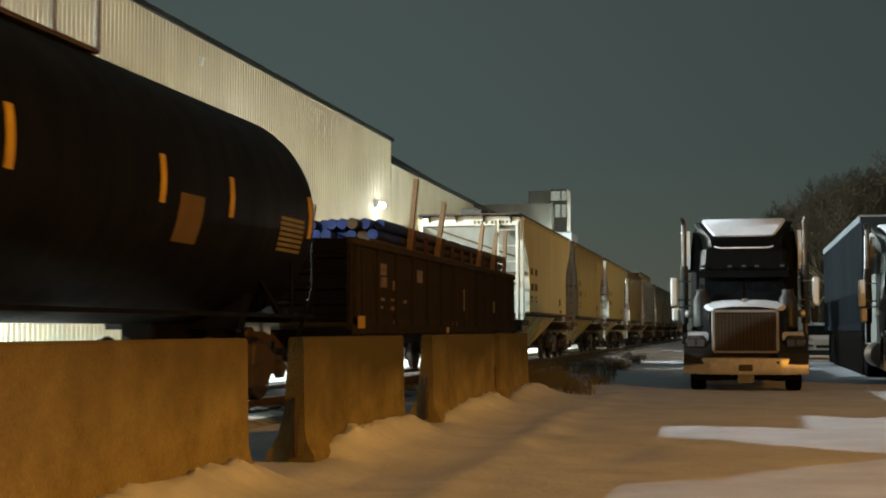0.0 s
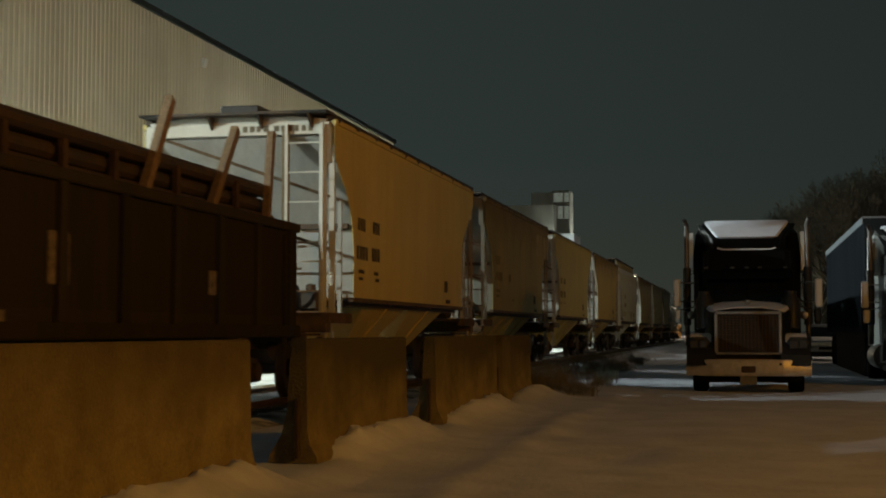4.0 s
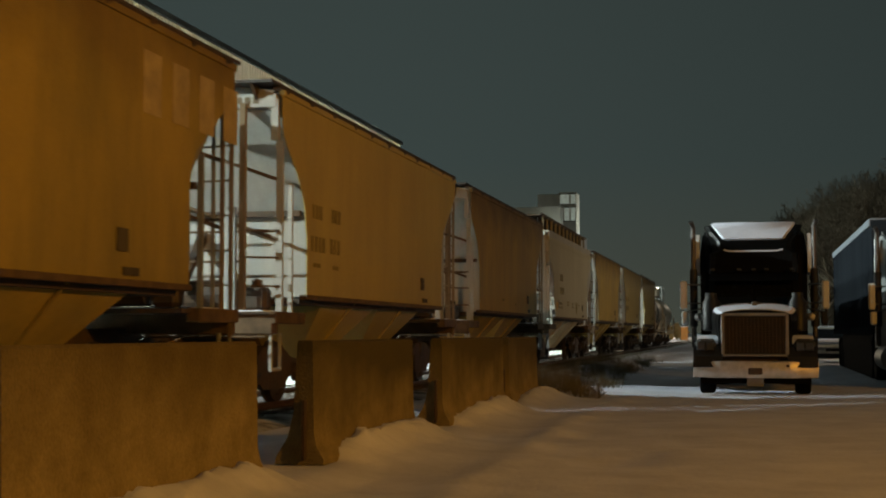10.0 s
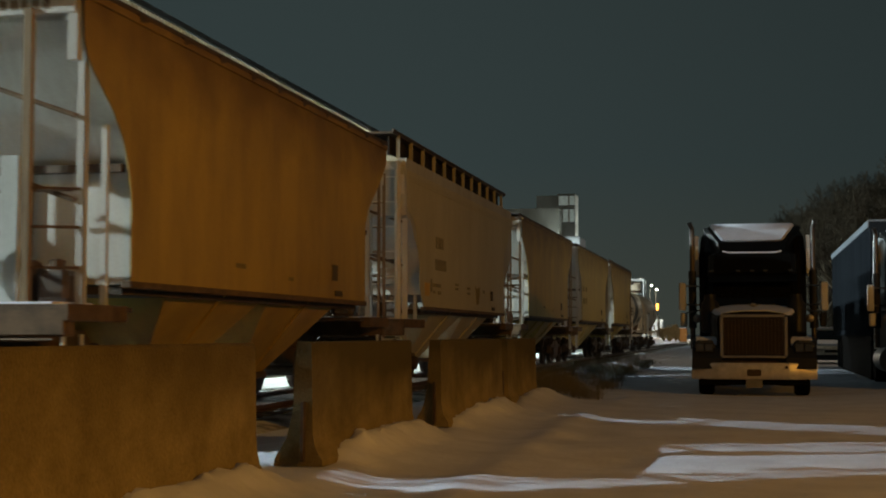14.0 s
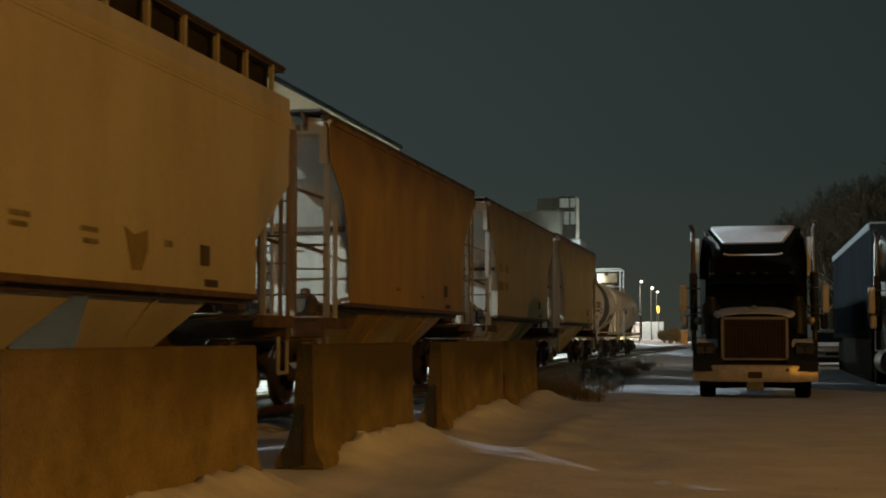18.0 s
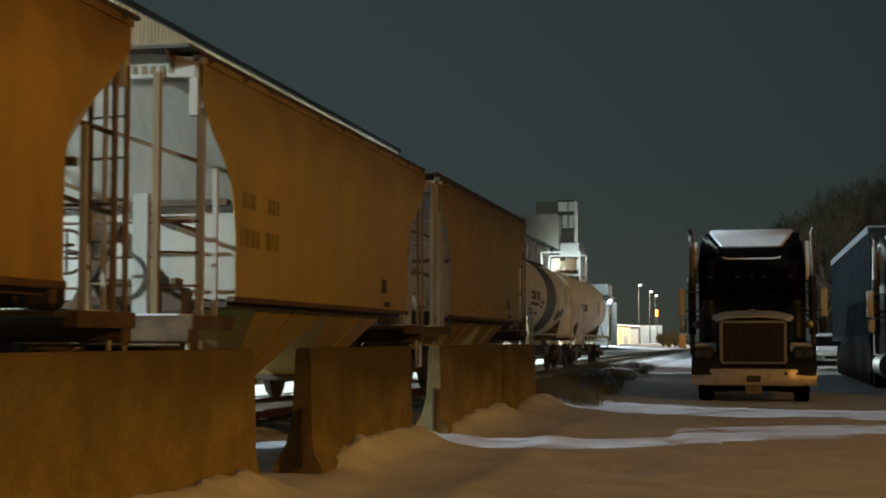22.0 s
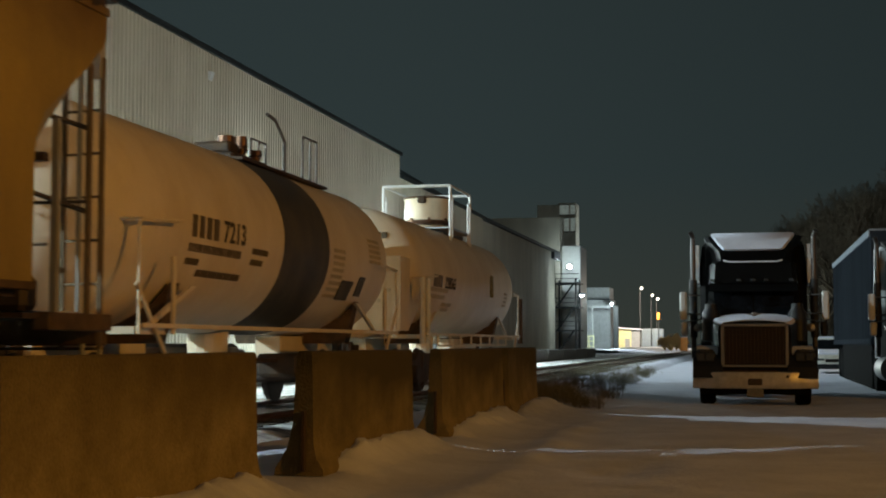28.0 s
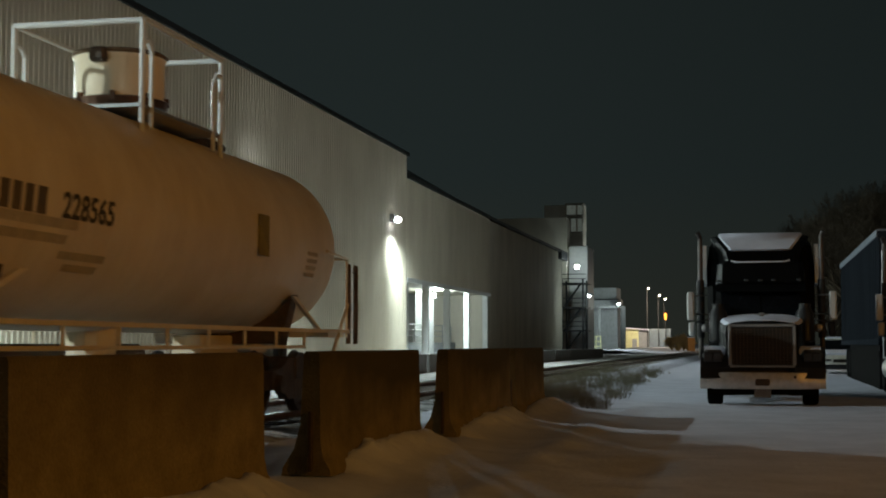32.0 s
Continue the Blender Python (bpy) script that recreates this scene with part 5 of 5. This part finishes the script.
        part("fender_snow", Shape().prism([(0.67 + 0.63 * math.cos(a), 0.545 + 0.63 * math.sin(a)) for a in np.linspace(2.3, 0.9, 8)] + [(0.67 + 0.60 * math.cos(a), 0.53 + 0.62 * math.sin(a)) for a in np.linspace(0.9, 2.3, 8)],
                                          "x", min(side * 0.72, side * 1.13), max(side * 0.72, side * 1.13)), SNOW, t, "thin snow on the fender")
        hl = part("headlamp", Shape().box(side * 0.96 - 0.21, side * 0.96 + 0.21, 0.14, 0.42, 0.80, 1.10, 0.09), LAMPSHELL, t)
        part("bezel", Shape().box(side * 0.96 - 0.17, side * 0.96 + 0.17, 0.12, 0.15, 0.86, 1.05, 0.012), GREYFENDER, hl)
        for dx in (-0.09, 0.09):
            part("lens", Shape().box(side * 0.96 + dx - 0.08, side * 0.96 + dx + 0.08, 0.105, 0.13, 0.88, 1.03, 0.012), GLASSLENS, hl)
        part("air_cleaner", Shape().lathe([(1.25, 0.14), (1.28, 0.19), (1.85, 0.19), (1.95, 0.12), (2.05, 0.12)], "z", (side * 0.88, 1.75, 0), 18), GREYFENDER, t, smooth=True)
        st = part("exhaust_pipe", Shape().rod((side * 1.28, 2.9, 0.9), (side * 1.28, 2.9, 3.35), 0.055, 14).path([(side * 1.28, 2.9, 3.35), (side * 1.28, 2.88, 3.52), (side * 1.33, 2.80, 3.64)], 0.05, 12), PIPE, t, smooth=True)
        part("heat_shield", Shape().rod((side * 1.28, 2.9, 1.35), (side * 1.28, 2.9, 2.6), 0.085, 14), GREYFENDER, st)
        mirror(t, side, side * 1.47, 2.2, 1.80, MIRRORBACK)
        # left shell pale, right one dark: side light put into the colours
        low_mirror = part("convex_mirror", Shape().box(side * 1.44 - 0.075, side * 1.44 + 0.075, 2.14, 2.22, 1.38, 1.68, 0.035), MIRRORBACK if side < 0 else GREYFENDER, t, "small pale convex mirror" if side < 0 else "")
        part("mirror_bracket", Shape().rod((side * 1.44, 2.2, 1.66), (side * 1.05, 2.5, 1.75), 0.016, 6), CHROME, low_mirror)
        part("spot_mirror", Shape().lathe([(-0.03, 0.02), (0, 0.09), (0.05, 0.06)], "y", (side * 1.15, 1.9, 1.55), 12), CHROME, t)
        part("fuel_tank", Shape().rod((side * 0.98, 2.5, 0.62), (side * 0.98, 4.2, 0.62), 0.30, 18), CHROME, t, smooth=True)
        part("cab_step", Shape().box(min(side * 0.8, side * 1.1), max(side * 0.8, side * 1.1), 1.75, 2.4, 0.32, 0.42, 0.02), GALV, t)
        tyre(t, side * 0.93, 0.72, 0.52, 0.52, 0.30)
        for y in (5.6, 6.95):
            tyre(t, side * 0.85, y, 0.52, 0.52, 0.56)
    part("axle", Shape().rod((-0.9, 0.72, 0.5), (0.9, 0.72, 0.5), 0.07), STEEL, t)
    part("chassis", Shape().box(-0.45, -0.35, 0.3, 7.6, 0.62, 0.88).box(0.35, 0.45, 0.3, 7.6, 0.62, 0.88).box(-0.45, 0.45, 4.5, 4.7, 0.62, 0.88), STEEL, t)
    cab = part("cab", Shape().loft([(x, y, z) for z, k, y0 in ((0.85, 1.0, 2.15), (1.75, 1.0, 2.15), (2.42, 0.95, 2.5), (2.55, 0.92, 2.7)) for x, y in
               ((-0.98 * k, y0 + 0.1), (-0.85 * k, y0), (0.85 * k, y0), (0.98 * k, y0 + 0.1), (0.98 * k, 3.7), (-0.98 * k, 3.7))], 6), TRUCKPAINT, t)
    part("windscreen", Shape().prism([(2.17, 1.80), (2.15, 1.80), (2.46, 2.36), (2.48, 2.36)], "x", -0.83, -0.02).prism([(2.17, 1.80), (2.15, 1.80), (2.46, 2.36), (2.48, 2.36)], "x", 0.02, 0.83), GLASS, cab)
    vis = part("sun_visor", Shape().prism([(2.05, 2.33), (2.08, 2.31), (2.5, 2.45), (2.48, 2.49)], "x", -0.92, 0.92), TRUCKPAINT, cab)
    for x in (-0.86, -0.3, 0, 0.27, 0.8):
        part("marker_lamp", Shape().box(x - 0.05, x + 0.05, 2.42, 2.52, 2.55, 2.60, 0.015), GLASSLENS, vis)
    part("sleeper", Shape().loft([(x, y, z) for z, k, y0 in ((0.85, 1.0, 3.6), (2.95, 1.0, 3.6), (3.4, 0.96, 3.75), (3.58, 0.86, 4.1)) for x, y in
               ((-1.16 * k, y0 + 0.12), (-1.04 * k, y0), (1.04 * k, y0), (1.16 * k, y0 + 0.12), (1.16 * k, 5.2), (-1.16 * k, 5.2))], 6), sleeper_paint or TRUCKPAINT, t)
    for side in (-1, 1):
        # pale colour stands in for the plant's light on the black cab
        part("side_extender", Shape().prism([(3.55, 2.55), (4.0, 2.5), (4.0, 3.42), (3.75, 3.42), (3.55, 3.1)], "x", min(side * 1.17, side * 1.25), max(side * 1.17, side * 1.25)), MIRRORBACK, t)
    fair = part("roof_fairing", Shape().loft([(x, y, z) for z, w, y0 in ((2.52, 0.82, 2.62), (2.95, 0.80, 2.80), (3.02, 0.68, 2.86), (3.22, 0.72, 3.02), (3.45, 0.90, 3.4), (3.62, 0.98, 3.8)) for x, y in
               ((-w - 0.1, y0 + 0.2), (-w, y0), (w, y0), (w + 0.1, y0 + 0.2), (1.05, 4.4), (-1.05, 4.4))], 6), TRUCKPAINT, t)
    part("fairing_snow", Shape().loft([(x, y, z) for z, w, y0 in ((3.24, 0.60, 3.02), (3.27, 0.66, 2.98), (3.48, 0.82, 3.36), (3.64, 0.92, 3.74), (3.70, 0.90, 3.95)) for x, y in
               ((-w, y0 + 0.1), (-w + 0.06, y0), (0, y0 - 0.03), (w - 0.06, y0), (w, y0 + 0.1), (w, 4.35), (-w, 4.35))], 7), SNOW, fair, "snow lying on the roof fairing", smooth=True)
    part("fairing_edge", Shape().path([(-0.62, 2.82, 3.02), (-0.5, 2.78, 2.985), (0.5, 2.78, 2.985), (0.62, 2.82, 3.02)], 0.018), SNOW, fair, "bright lower trim")
    return t


LAMPSHELL = material("dusty_lamp_shell", (0.055, 0.055, 0.055), 0.5, vary=0.3, scale=6)
SALTED = material("salt-dusted metal", (0.17, 0.166, 0.16), 0.55, 0.1, vary=0.2, scale=5)
MIRRORBACK = material("pale_mirror_shell", (0.55, 0.55, 0.54), 0.45, 0.2, vary=0.1, scale=5, bump=0.02)
GLASSLENS = material("headlamp_glass", (0.10, 0.104, 0.11), 0.12, 0.5, bump=0)
TRUCK_AT = pose(0.12, 28.45, -0.065, 0, 0, 0)
truck("black long-nosed tractor unit with chrome grille and snow-topped fairing", TRUCK_AT)
truck("tractor unit with a pale sleeper, parked with its box trailer", pose(4.2, 31.0, -0.05), GREYPANEL)


def trailer():
    t = thing("box_trailer", "dark blue-grey box trailer with a paler top rail", "trailer", pose(4.35, 37.6, -0.03))
    x, ln, z0, z1 = 1.27, 16.0, 1.15, 4.12
    part("box_body", Shape().box(-x, x, 0, ln, z0, z1 - 0.05, 0.03), TRAILER, t)
    for sx in (-1, 1):
        # top rail coloured paler than the box sides
        part("top_rail", Shape().box(min(sx * x, sx * (x + 0.03)), max(sx * x, sx * (x + 0.03)), 0, ln, z1 - 0.20, z1 - 0.02), TRAILERTOP, t, "top rail paler than the sides")
        part("bottom_rail", Shape().box(min(sx * x, sx * (x + 0.03)), max(sx * x, sx * (x + 0.03)), 0, ln, z0, z0 + 0.16), TRAILER, t)
        for i in range(27):
            y = 0.3 + i * 0.6
            part("side_post", Shape().box(min(sx * x, sx * (x + 0.018)), max(sx * x, sx * (x + 0.018)), y, y + 0.05, z0 + 0.16, z1 - 0.20), TRAILER, t)
        for y in (12.8, 14.1):
            tyre(t, sx * 0.95, y, 0.52, 0.52, 0.55)
        part("landing_leg", Shape().box(sx * 0.9 - 0.06, sx * 0.9 + 0.06, 2.9, 3.02, 0.05, z0), STEEL, t)
        part("side_skirt", Shape().box(min(sx * 1.2, sx * 1.24), max(sx * 1.2, sx * 1.24), 0.2, 11.8, -0.02, z0), RUBBER, t)
    part("roof", Shape().box(-x, x, 0.0, ln, z1 - 0.05, z1, 0.01), TRAILERTOP, t)
    return t


trailer()


def parked_car():
    c = thing("parked_car", "pale snow-covered car parked behind the box trailer", "car", pose(3.35, 56.4, -0.06))
    body = part("body", Shape().loft([(x * k, y, z) for y, k, low, high in ((0.0, 0.86, 0.28, 0.66), (0.12, 0.96, 0.22, 0.78), (1.1, 1.0, 0.22, 0.92), (4.0, 1.0, 0.22, 0.95), (4.4, 0.92, 0.3, 0.9)) for x, z in
                ((-0.9, low), (0.9, low), (0.92, (low + high) / 2), (0.84, high), (-0.84, high), (-0.92, (low + high) / 2))], 6), WHITE, c, smooth=True)
    part("bumper", Shape().box(-0.8, 0.8, -0.06, 0.1, 0.24, 0.42, 0.04), GREYFENDER, body)
    part("grille", Shape().box(-0.45, 0.45, -0.02, 0.06, 0.5, 0.62, 0.02), GRILL, body)
    for side in (-1, 1):
        part("headlamp", Shape().box(side * 0.64 - 0.15, side * 0.64 + 0.15, 0.0, 0.14, 0.52, 0.66, 0.03), GLASSLENS, body)
        part("mirror", Shape().box(side * 1.0 - 0.09, side * 1.0 + 0.09, 1.45, 1.56, 0.93, 1.06, 0.03), GREYFENDER, body)
        for y in (0.85, 3.5):
            tyre(c, side * 0.78, y, 0.31, 0.31, 0.2)
    cabin = part("cabin", Shape().loft([(x * k, y, z) for z, k, y0, y1 in ((0.9, 1.0, 1.15, 4.1), (1.38, 0.78, 1.85, 3.6)) for x, y in ((-0.82, y0), (0.82, y0), (0.82, y1), (-0.82, y1))], 4), GLASS, c)
    part("roof", Shape().box(-0.66, 0.66, 1.82, 3.62, 1.37, 1.43, 0.02), WHITE, cabin)
    part("roof_snow", Shape().box(-0.62, 0.62, 1.84, 3.58, 1.43, 1.49, 0.025), SNOW, cabin, "snow on the roof")
    part("hood_snow", Shape().loft([(x, y, z + h) for y, z in ((0.16, 0.78), (1.12, 0.92)) for x, h in ((-0.76, 0.0), (0.76, 0.0), (0.66, 0.07), (-0.66, 0.07))], 4), SNOW, body, "snow on the hood")


parked_car()


# ---- far yard ----
def street_lamp(x, y, h, reach, mat, label):
    s = thing("street_lamp", label, "street lamp", pose(x, y, 0), "yard street lamps")
    part("pole", Shape().rod((0, 0, -0.1), (0, 0, h), 0.10, 10, 0.06), POLEGREY, s)
    part("arm", Shape().rod((0, 0, h), (reach, 0, h + 0.15), 0.05, 8), POLEGREY, s)
    part("head", Shape().box(min(reach, reach + 0.7), max(reach, reach + 0.7), -0.18, 0.18, h + 0.06, h + 0.24, 0.04), POLEGREY, s)
    part("lens", Shape().lathe([(h + 0.07, 0.19), (h - 0.06, 0.18), (h - 0.14, 0.09), (h - 0.17, 0.03)], "z", (reach + 0.3, 0, 0), 14), mat, s, "glowing lamp glass")
    return s


def far_yard():
    street_lamp(-22.2, 300, 12.8, 0.0, WARMGLOW, "tall steel street lamp with a glowing warm-white head")
    street_lamp(-19.9, 300, 11.4, 0.0, WARMGLOW, "tall steel street lamp with a glowing warm-white head")
    street_lamp(-20.0, 320, 11.2, 0.0, WARMGLOW, "tall steel street lamp with a glowing warm-white head")
    street_lamp(-18.5, 200, 6.8, -0.6, LAMPGLOW, "yard lamp with a cold white head on a post")
    street_lamp(-17.3, 148, 6.2, 0.0, LAMPGLOW, "steel yard lamp with a cold white head")
    post = thing("lamp_post_plinth", "dull grey square post beside the yard lamp", "post", pose(-18.2, 200.6, 0))
    part("shaft", Shape().box(-0.3, 0.3, -0.2, 0.2, -0.1, 6.5, 0.03), POLEGREY, post)
    part("crossbar", Shape().box(-3.4, -0.3, -0.08, 0.08, 6.3, 6.45), GREYPANEL, post)
    part("support", Shape().box(-3.5, -3.3, -0.1, 0.1, -0.1, 6.45), GREYPANEL, post)
    sig = thing("signal_mast", "slim signal mast with a glowing amber lens", "signal", pose(-18.4, 300, 0))
    part("mast", Shape().rod((0, 0, 0), (0, 0, 7.6), 0.08), POLEGREY, sig)
    part("lens", Shape().box(-0.25, 0.25, -0.15, 0.05, 6.2, 7.6, 0.1), AMBERGLOW, sig, "glowing amber lens")
    hut = thing("yellow_shed", "pale yellow metal shed with a snowy roof", "shed", pose(-27.3, 300, 0))
    part("wall", Shape().box(-0.4, 3.2, 0, 6, -0.1, 3.9, 0.05), YELLOWBLD, hut)
    part("roof", Shape().prism([(-0.6, 4.45), (5.5, 4.0), (5.5, 4.2), (-0.6, 4.7)], "y", -0.3, 6.2), SNOW, hut)
    part("lean_to", Shape().box(3.2, 5.3, 0.1, 6, -0.1, 4.0, 0.05), GREYPANEL, hut, "grey sheet-metal lean-to")
    part("gable", Shape().prism([(-0.4, 3.9), (3.2, 3.9), (3.2, 4.15), (-0.4, 4.45)], "y", 0.02, 5.98), YELLOWBLD, hut)
    part("door", Shape().box(1.9, 2.9, -0.05, 0.0, 0, 2.2), GREYPANEL, hut)
    con = thing("steel_container", "blue-grey steel container on the yard's edge", "container", pose(-19.8, 300.5, 0))
    part("box_body", Shape().box(-2.1, 2.4, 0, 3, -0.1, 4.3, 0.05), BLUEGREY, con)
    for x in (-1.2, 0.1, 1.4):
        part("rib", Shape().box(x, x + 0.15, -0.06, 0, 0.1, 4.2), BLUEGREY, con)
    hs = thing("yellow_guard_rail", "pale yellow steel guard frame", "guard rail", pose(-22.0, 199, 0))
    for x in (-0.7, 0.1, 0.75):
        part("post", Shape().box(x - 0.06, x + 0.06, -0.06, 0.06, -0.1, 2.3), YELLOWBLD, hs)
    for z in (0.8, 1.5, 2.2):
        part("bar", Shape().box(-0.7, 0.75, -0.05, 0.05, z - 0.06, z + 0.06), YELLOWBLD, hs)
    bank = Shape()
    v = []
    for y in np.arange(170, 330, 6.0):
        for k in range(9):
            x = -28 + k * 2.0
            v.append((x, y, 0.55 * math.sin(math.pi * k / 8) * (0.8 + 0.7 * noise.noise(Vector((x * 0.4, y * 0.1, 1)))) - 0.05))
    setting("snow_bank", bank.loft(v, 9, False, False), SNOW, "ploughed snow bank at the yard's far edge", "snow bank", smooth=True)


far_yard()


# ---- bare trees and weeds ----
def tree(x, y, height, seed, bark=BARK, name="bare_tree", label="leafless dark winter tree", category="tree", group="bare trees behind the parked trucks", thick=1.0, bole=0.28):
    rnd = random.Random(seed)
    t = thing(name, label, category, pose(x, y, -0.1), group)
    limbs, twigs = Shape(), Shape()

    def grow(p, d, ln, r, depth):
        q = p + d * ln
        if depth < 5:
            (limbs if depth < 3 else twigs).rod(p, q, r, 6 if depth < 3 else 3, r * 0.7)
        else:
            across = d.cross(Vector((rnd.uniform(-1, 1), rnd.uniform(-1, 1), 0.2))).normalized() * r
            twigs.add([p - across, p + across, q], [(0, 1, 2)])
        if depth >= 8:
            return
        for k in range(3):
            nd = (d + Vector((rnd.uniform(-1, 1), rnd.uniform(-1, 1), rnd.uniform(-0.25, 0.8))) * 0.75).normalized()
            grow(p + d * ln * rnd.uniform(0.5, 1.0), nd, ln * rnd.uniform(0.58, 0.78), r * (0.58 if depth < 4 else 0.8), depth + 1)

    trunk = Shape().rod((0, 0, 0), (0, 0, height * bole), height * 0.022, 10, height * 0.016)
    for k in range(9):
        d = Vector((rnd.uniform(-1.1, 1.1), rnd.uniform(-0.7, 0.7), 1)).normalized()
        grow(Vector((0, 0, height * bole * rnd.uniform(0.7, 1.0))), d, height * 0.23, height * 0.011 * thick, 1)
    part("trunk", trunk, bark, t)
    part("branching", limbs, bark, t)
    part("crown", twigs, bark, t, "dense bare twigs")


for i, (x, y, h) in enumerate(((4.9, 96, 10.5), (6.4, 92, 13), (7.8, 95, 15), (9.4, 92, 15.5), (11.2, 97, 16.5), (5.2, 112, 11.5), (13.5, 92, 16.5), (8.0, 118, 17), (16, 99, 17), (11, 122, 18.5), (7.0, 126, 16), (18, 92, 17), (14.5, 120, 20), (7.0, 104, 15))):
    tree(x, y, h * 0.9, 100 + i)
for i, (x, y, h) in enumerate(((-12.9, 240, 4.3), (-11.9, 243, 4.4), (-13.9, 244, 3.6), (-11.0, 238, 3.4), (-12.4, 236, 3.2))):
    tree(x, y, h, 140 + i, SHRUB, "dry_shrub", "dense tan leafless shrub at the yard's edge", "shrub", "shrubs at the yard's edge", 2.6, 0.07)
cabinet = thing("signal_cabinet", "orange-brown steel signal cabinet beside the track", "cabinet", pose(-10.15, 232, 0))
part("box_body", Shape().box(-0.55, 0.55, 0, 0.8, -0.05, 2.15, 0.04), CABINET, cabinet)
part("door", Shape().box(-0.47, 0.47, -0.03, 0.0, 0.15, 1.95, 0.01), CABINET, cabinet)
part("roof", Shape().box(-0.62, 0.62, -0.08, 0.88, 2.15, 2.25, 0.03), SNOW, cabinet, "snow-dusted cabinet roof")


def weeds():
    rnd = random.Random(8)
    s = Shape()

    def stalk(x, y, h, w, twigs):
        z = ground_z(x, y) - 0.02
        dx, dy = rnd.gauss(0, 0.24) * h, rnd.gauss(0, 0.24) * h
        s.add([(x - w, y, z), (x + w, y, z), (x + dx + w * 0.5, y + dy, z + h), (x + dx - w * 0.5, y + dy, z + h)], [(0, 1, 2, 3)])
        for k in range(twigs):
            a = rnd.uniform(0.2, 1.0)
            bx, by, bz = x + dx * a, y + dy * a, z + h * a
            s.add([(bx - w, by, bz), (bx + w, by, bz), (bx + rnd.gauss(0, 0.11), by + rnd.gauss(0, 0.11), bz + rnd.uniform(-0.02, 0.17))], [(0, 1, 2)])

    # tufts beyond the last barrier, thinning out along the track
    for i in range(200):
        y = 24.6 + 32 * rnd.random() ** 1.7
        edge = -2.7 - 0.028 * (y - 25)
        cx = edge - 2.6 * rnd.random() ** 1.25
        if noise.noise(Vector((cx * 0.7, y * 0.3, 9))) < -0.22:
            continue
        size = rnd.uniform(0.5, 1.25) * (0.55 + 0.45 * min(1.0, (edge - cx) / 0.9))
        for k in range(int(26 * size)):
            stalk(cx + rnd.gauss(0, 0.19) * size, y + rnd.gauss(0, 0.3) * size, rnd.uniform(0.14, 0.46) * size, 0.0034, 8)
    tagged(new("dry_weeds", mesh_of("dry_weeds", s, WEED)), "dry brown weeds standing through the snow", "weeds", kind="stuff")


weeds()


# ---- sleepers of the track ----
TIE_MESH = mesh_of("sleeper", Shape().box(-1.28, 1.28, -0.11, 0.11, -0.06, 0.072, 0.012), TIE)
bed = bpy.data.objects["track_bed"]
for i in range(300):
    part("sleeper", TIE_MESH, None, bed, at=pose(TRACK_X, 4.0 + i * 0.55, 0))


def motions():
    """The train rolls past; its wheelsets turn with it."""
    for car, centre in CARS:
        walk(car, [(t, pose(TRACK_X, centre + train_shift(t), RAIL_Z)) for t in range(33)])
    steps = [i * 0.125 for i in range(257)]
    spins = [(t, math.degrees((train_shift(0) - train_shift(t)) / WHEEL_R)) for t in steps]
    for w, dy in WHEELSETS:
        walk(w, [(t, pose(0, dy, WHEEL_R, a)) for t, a in spins])


motions()
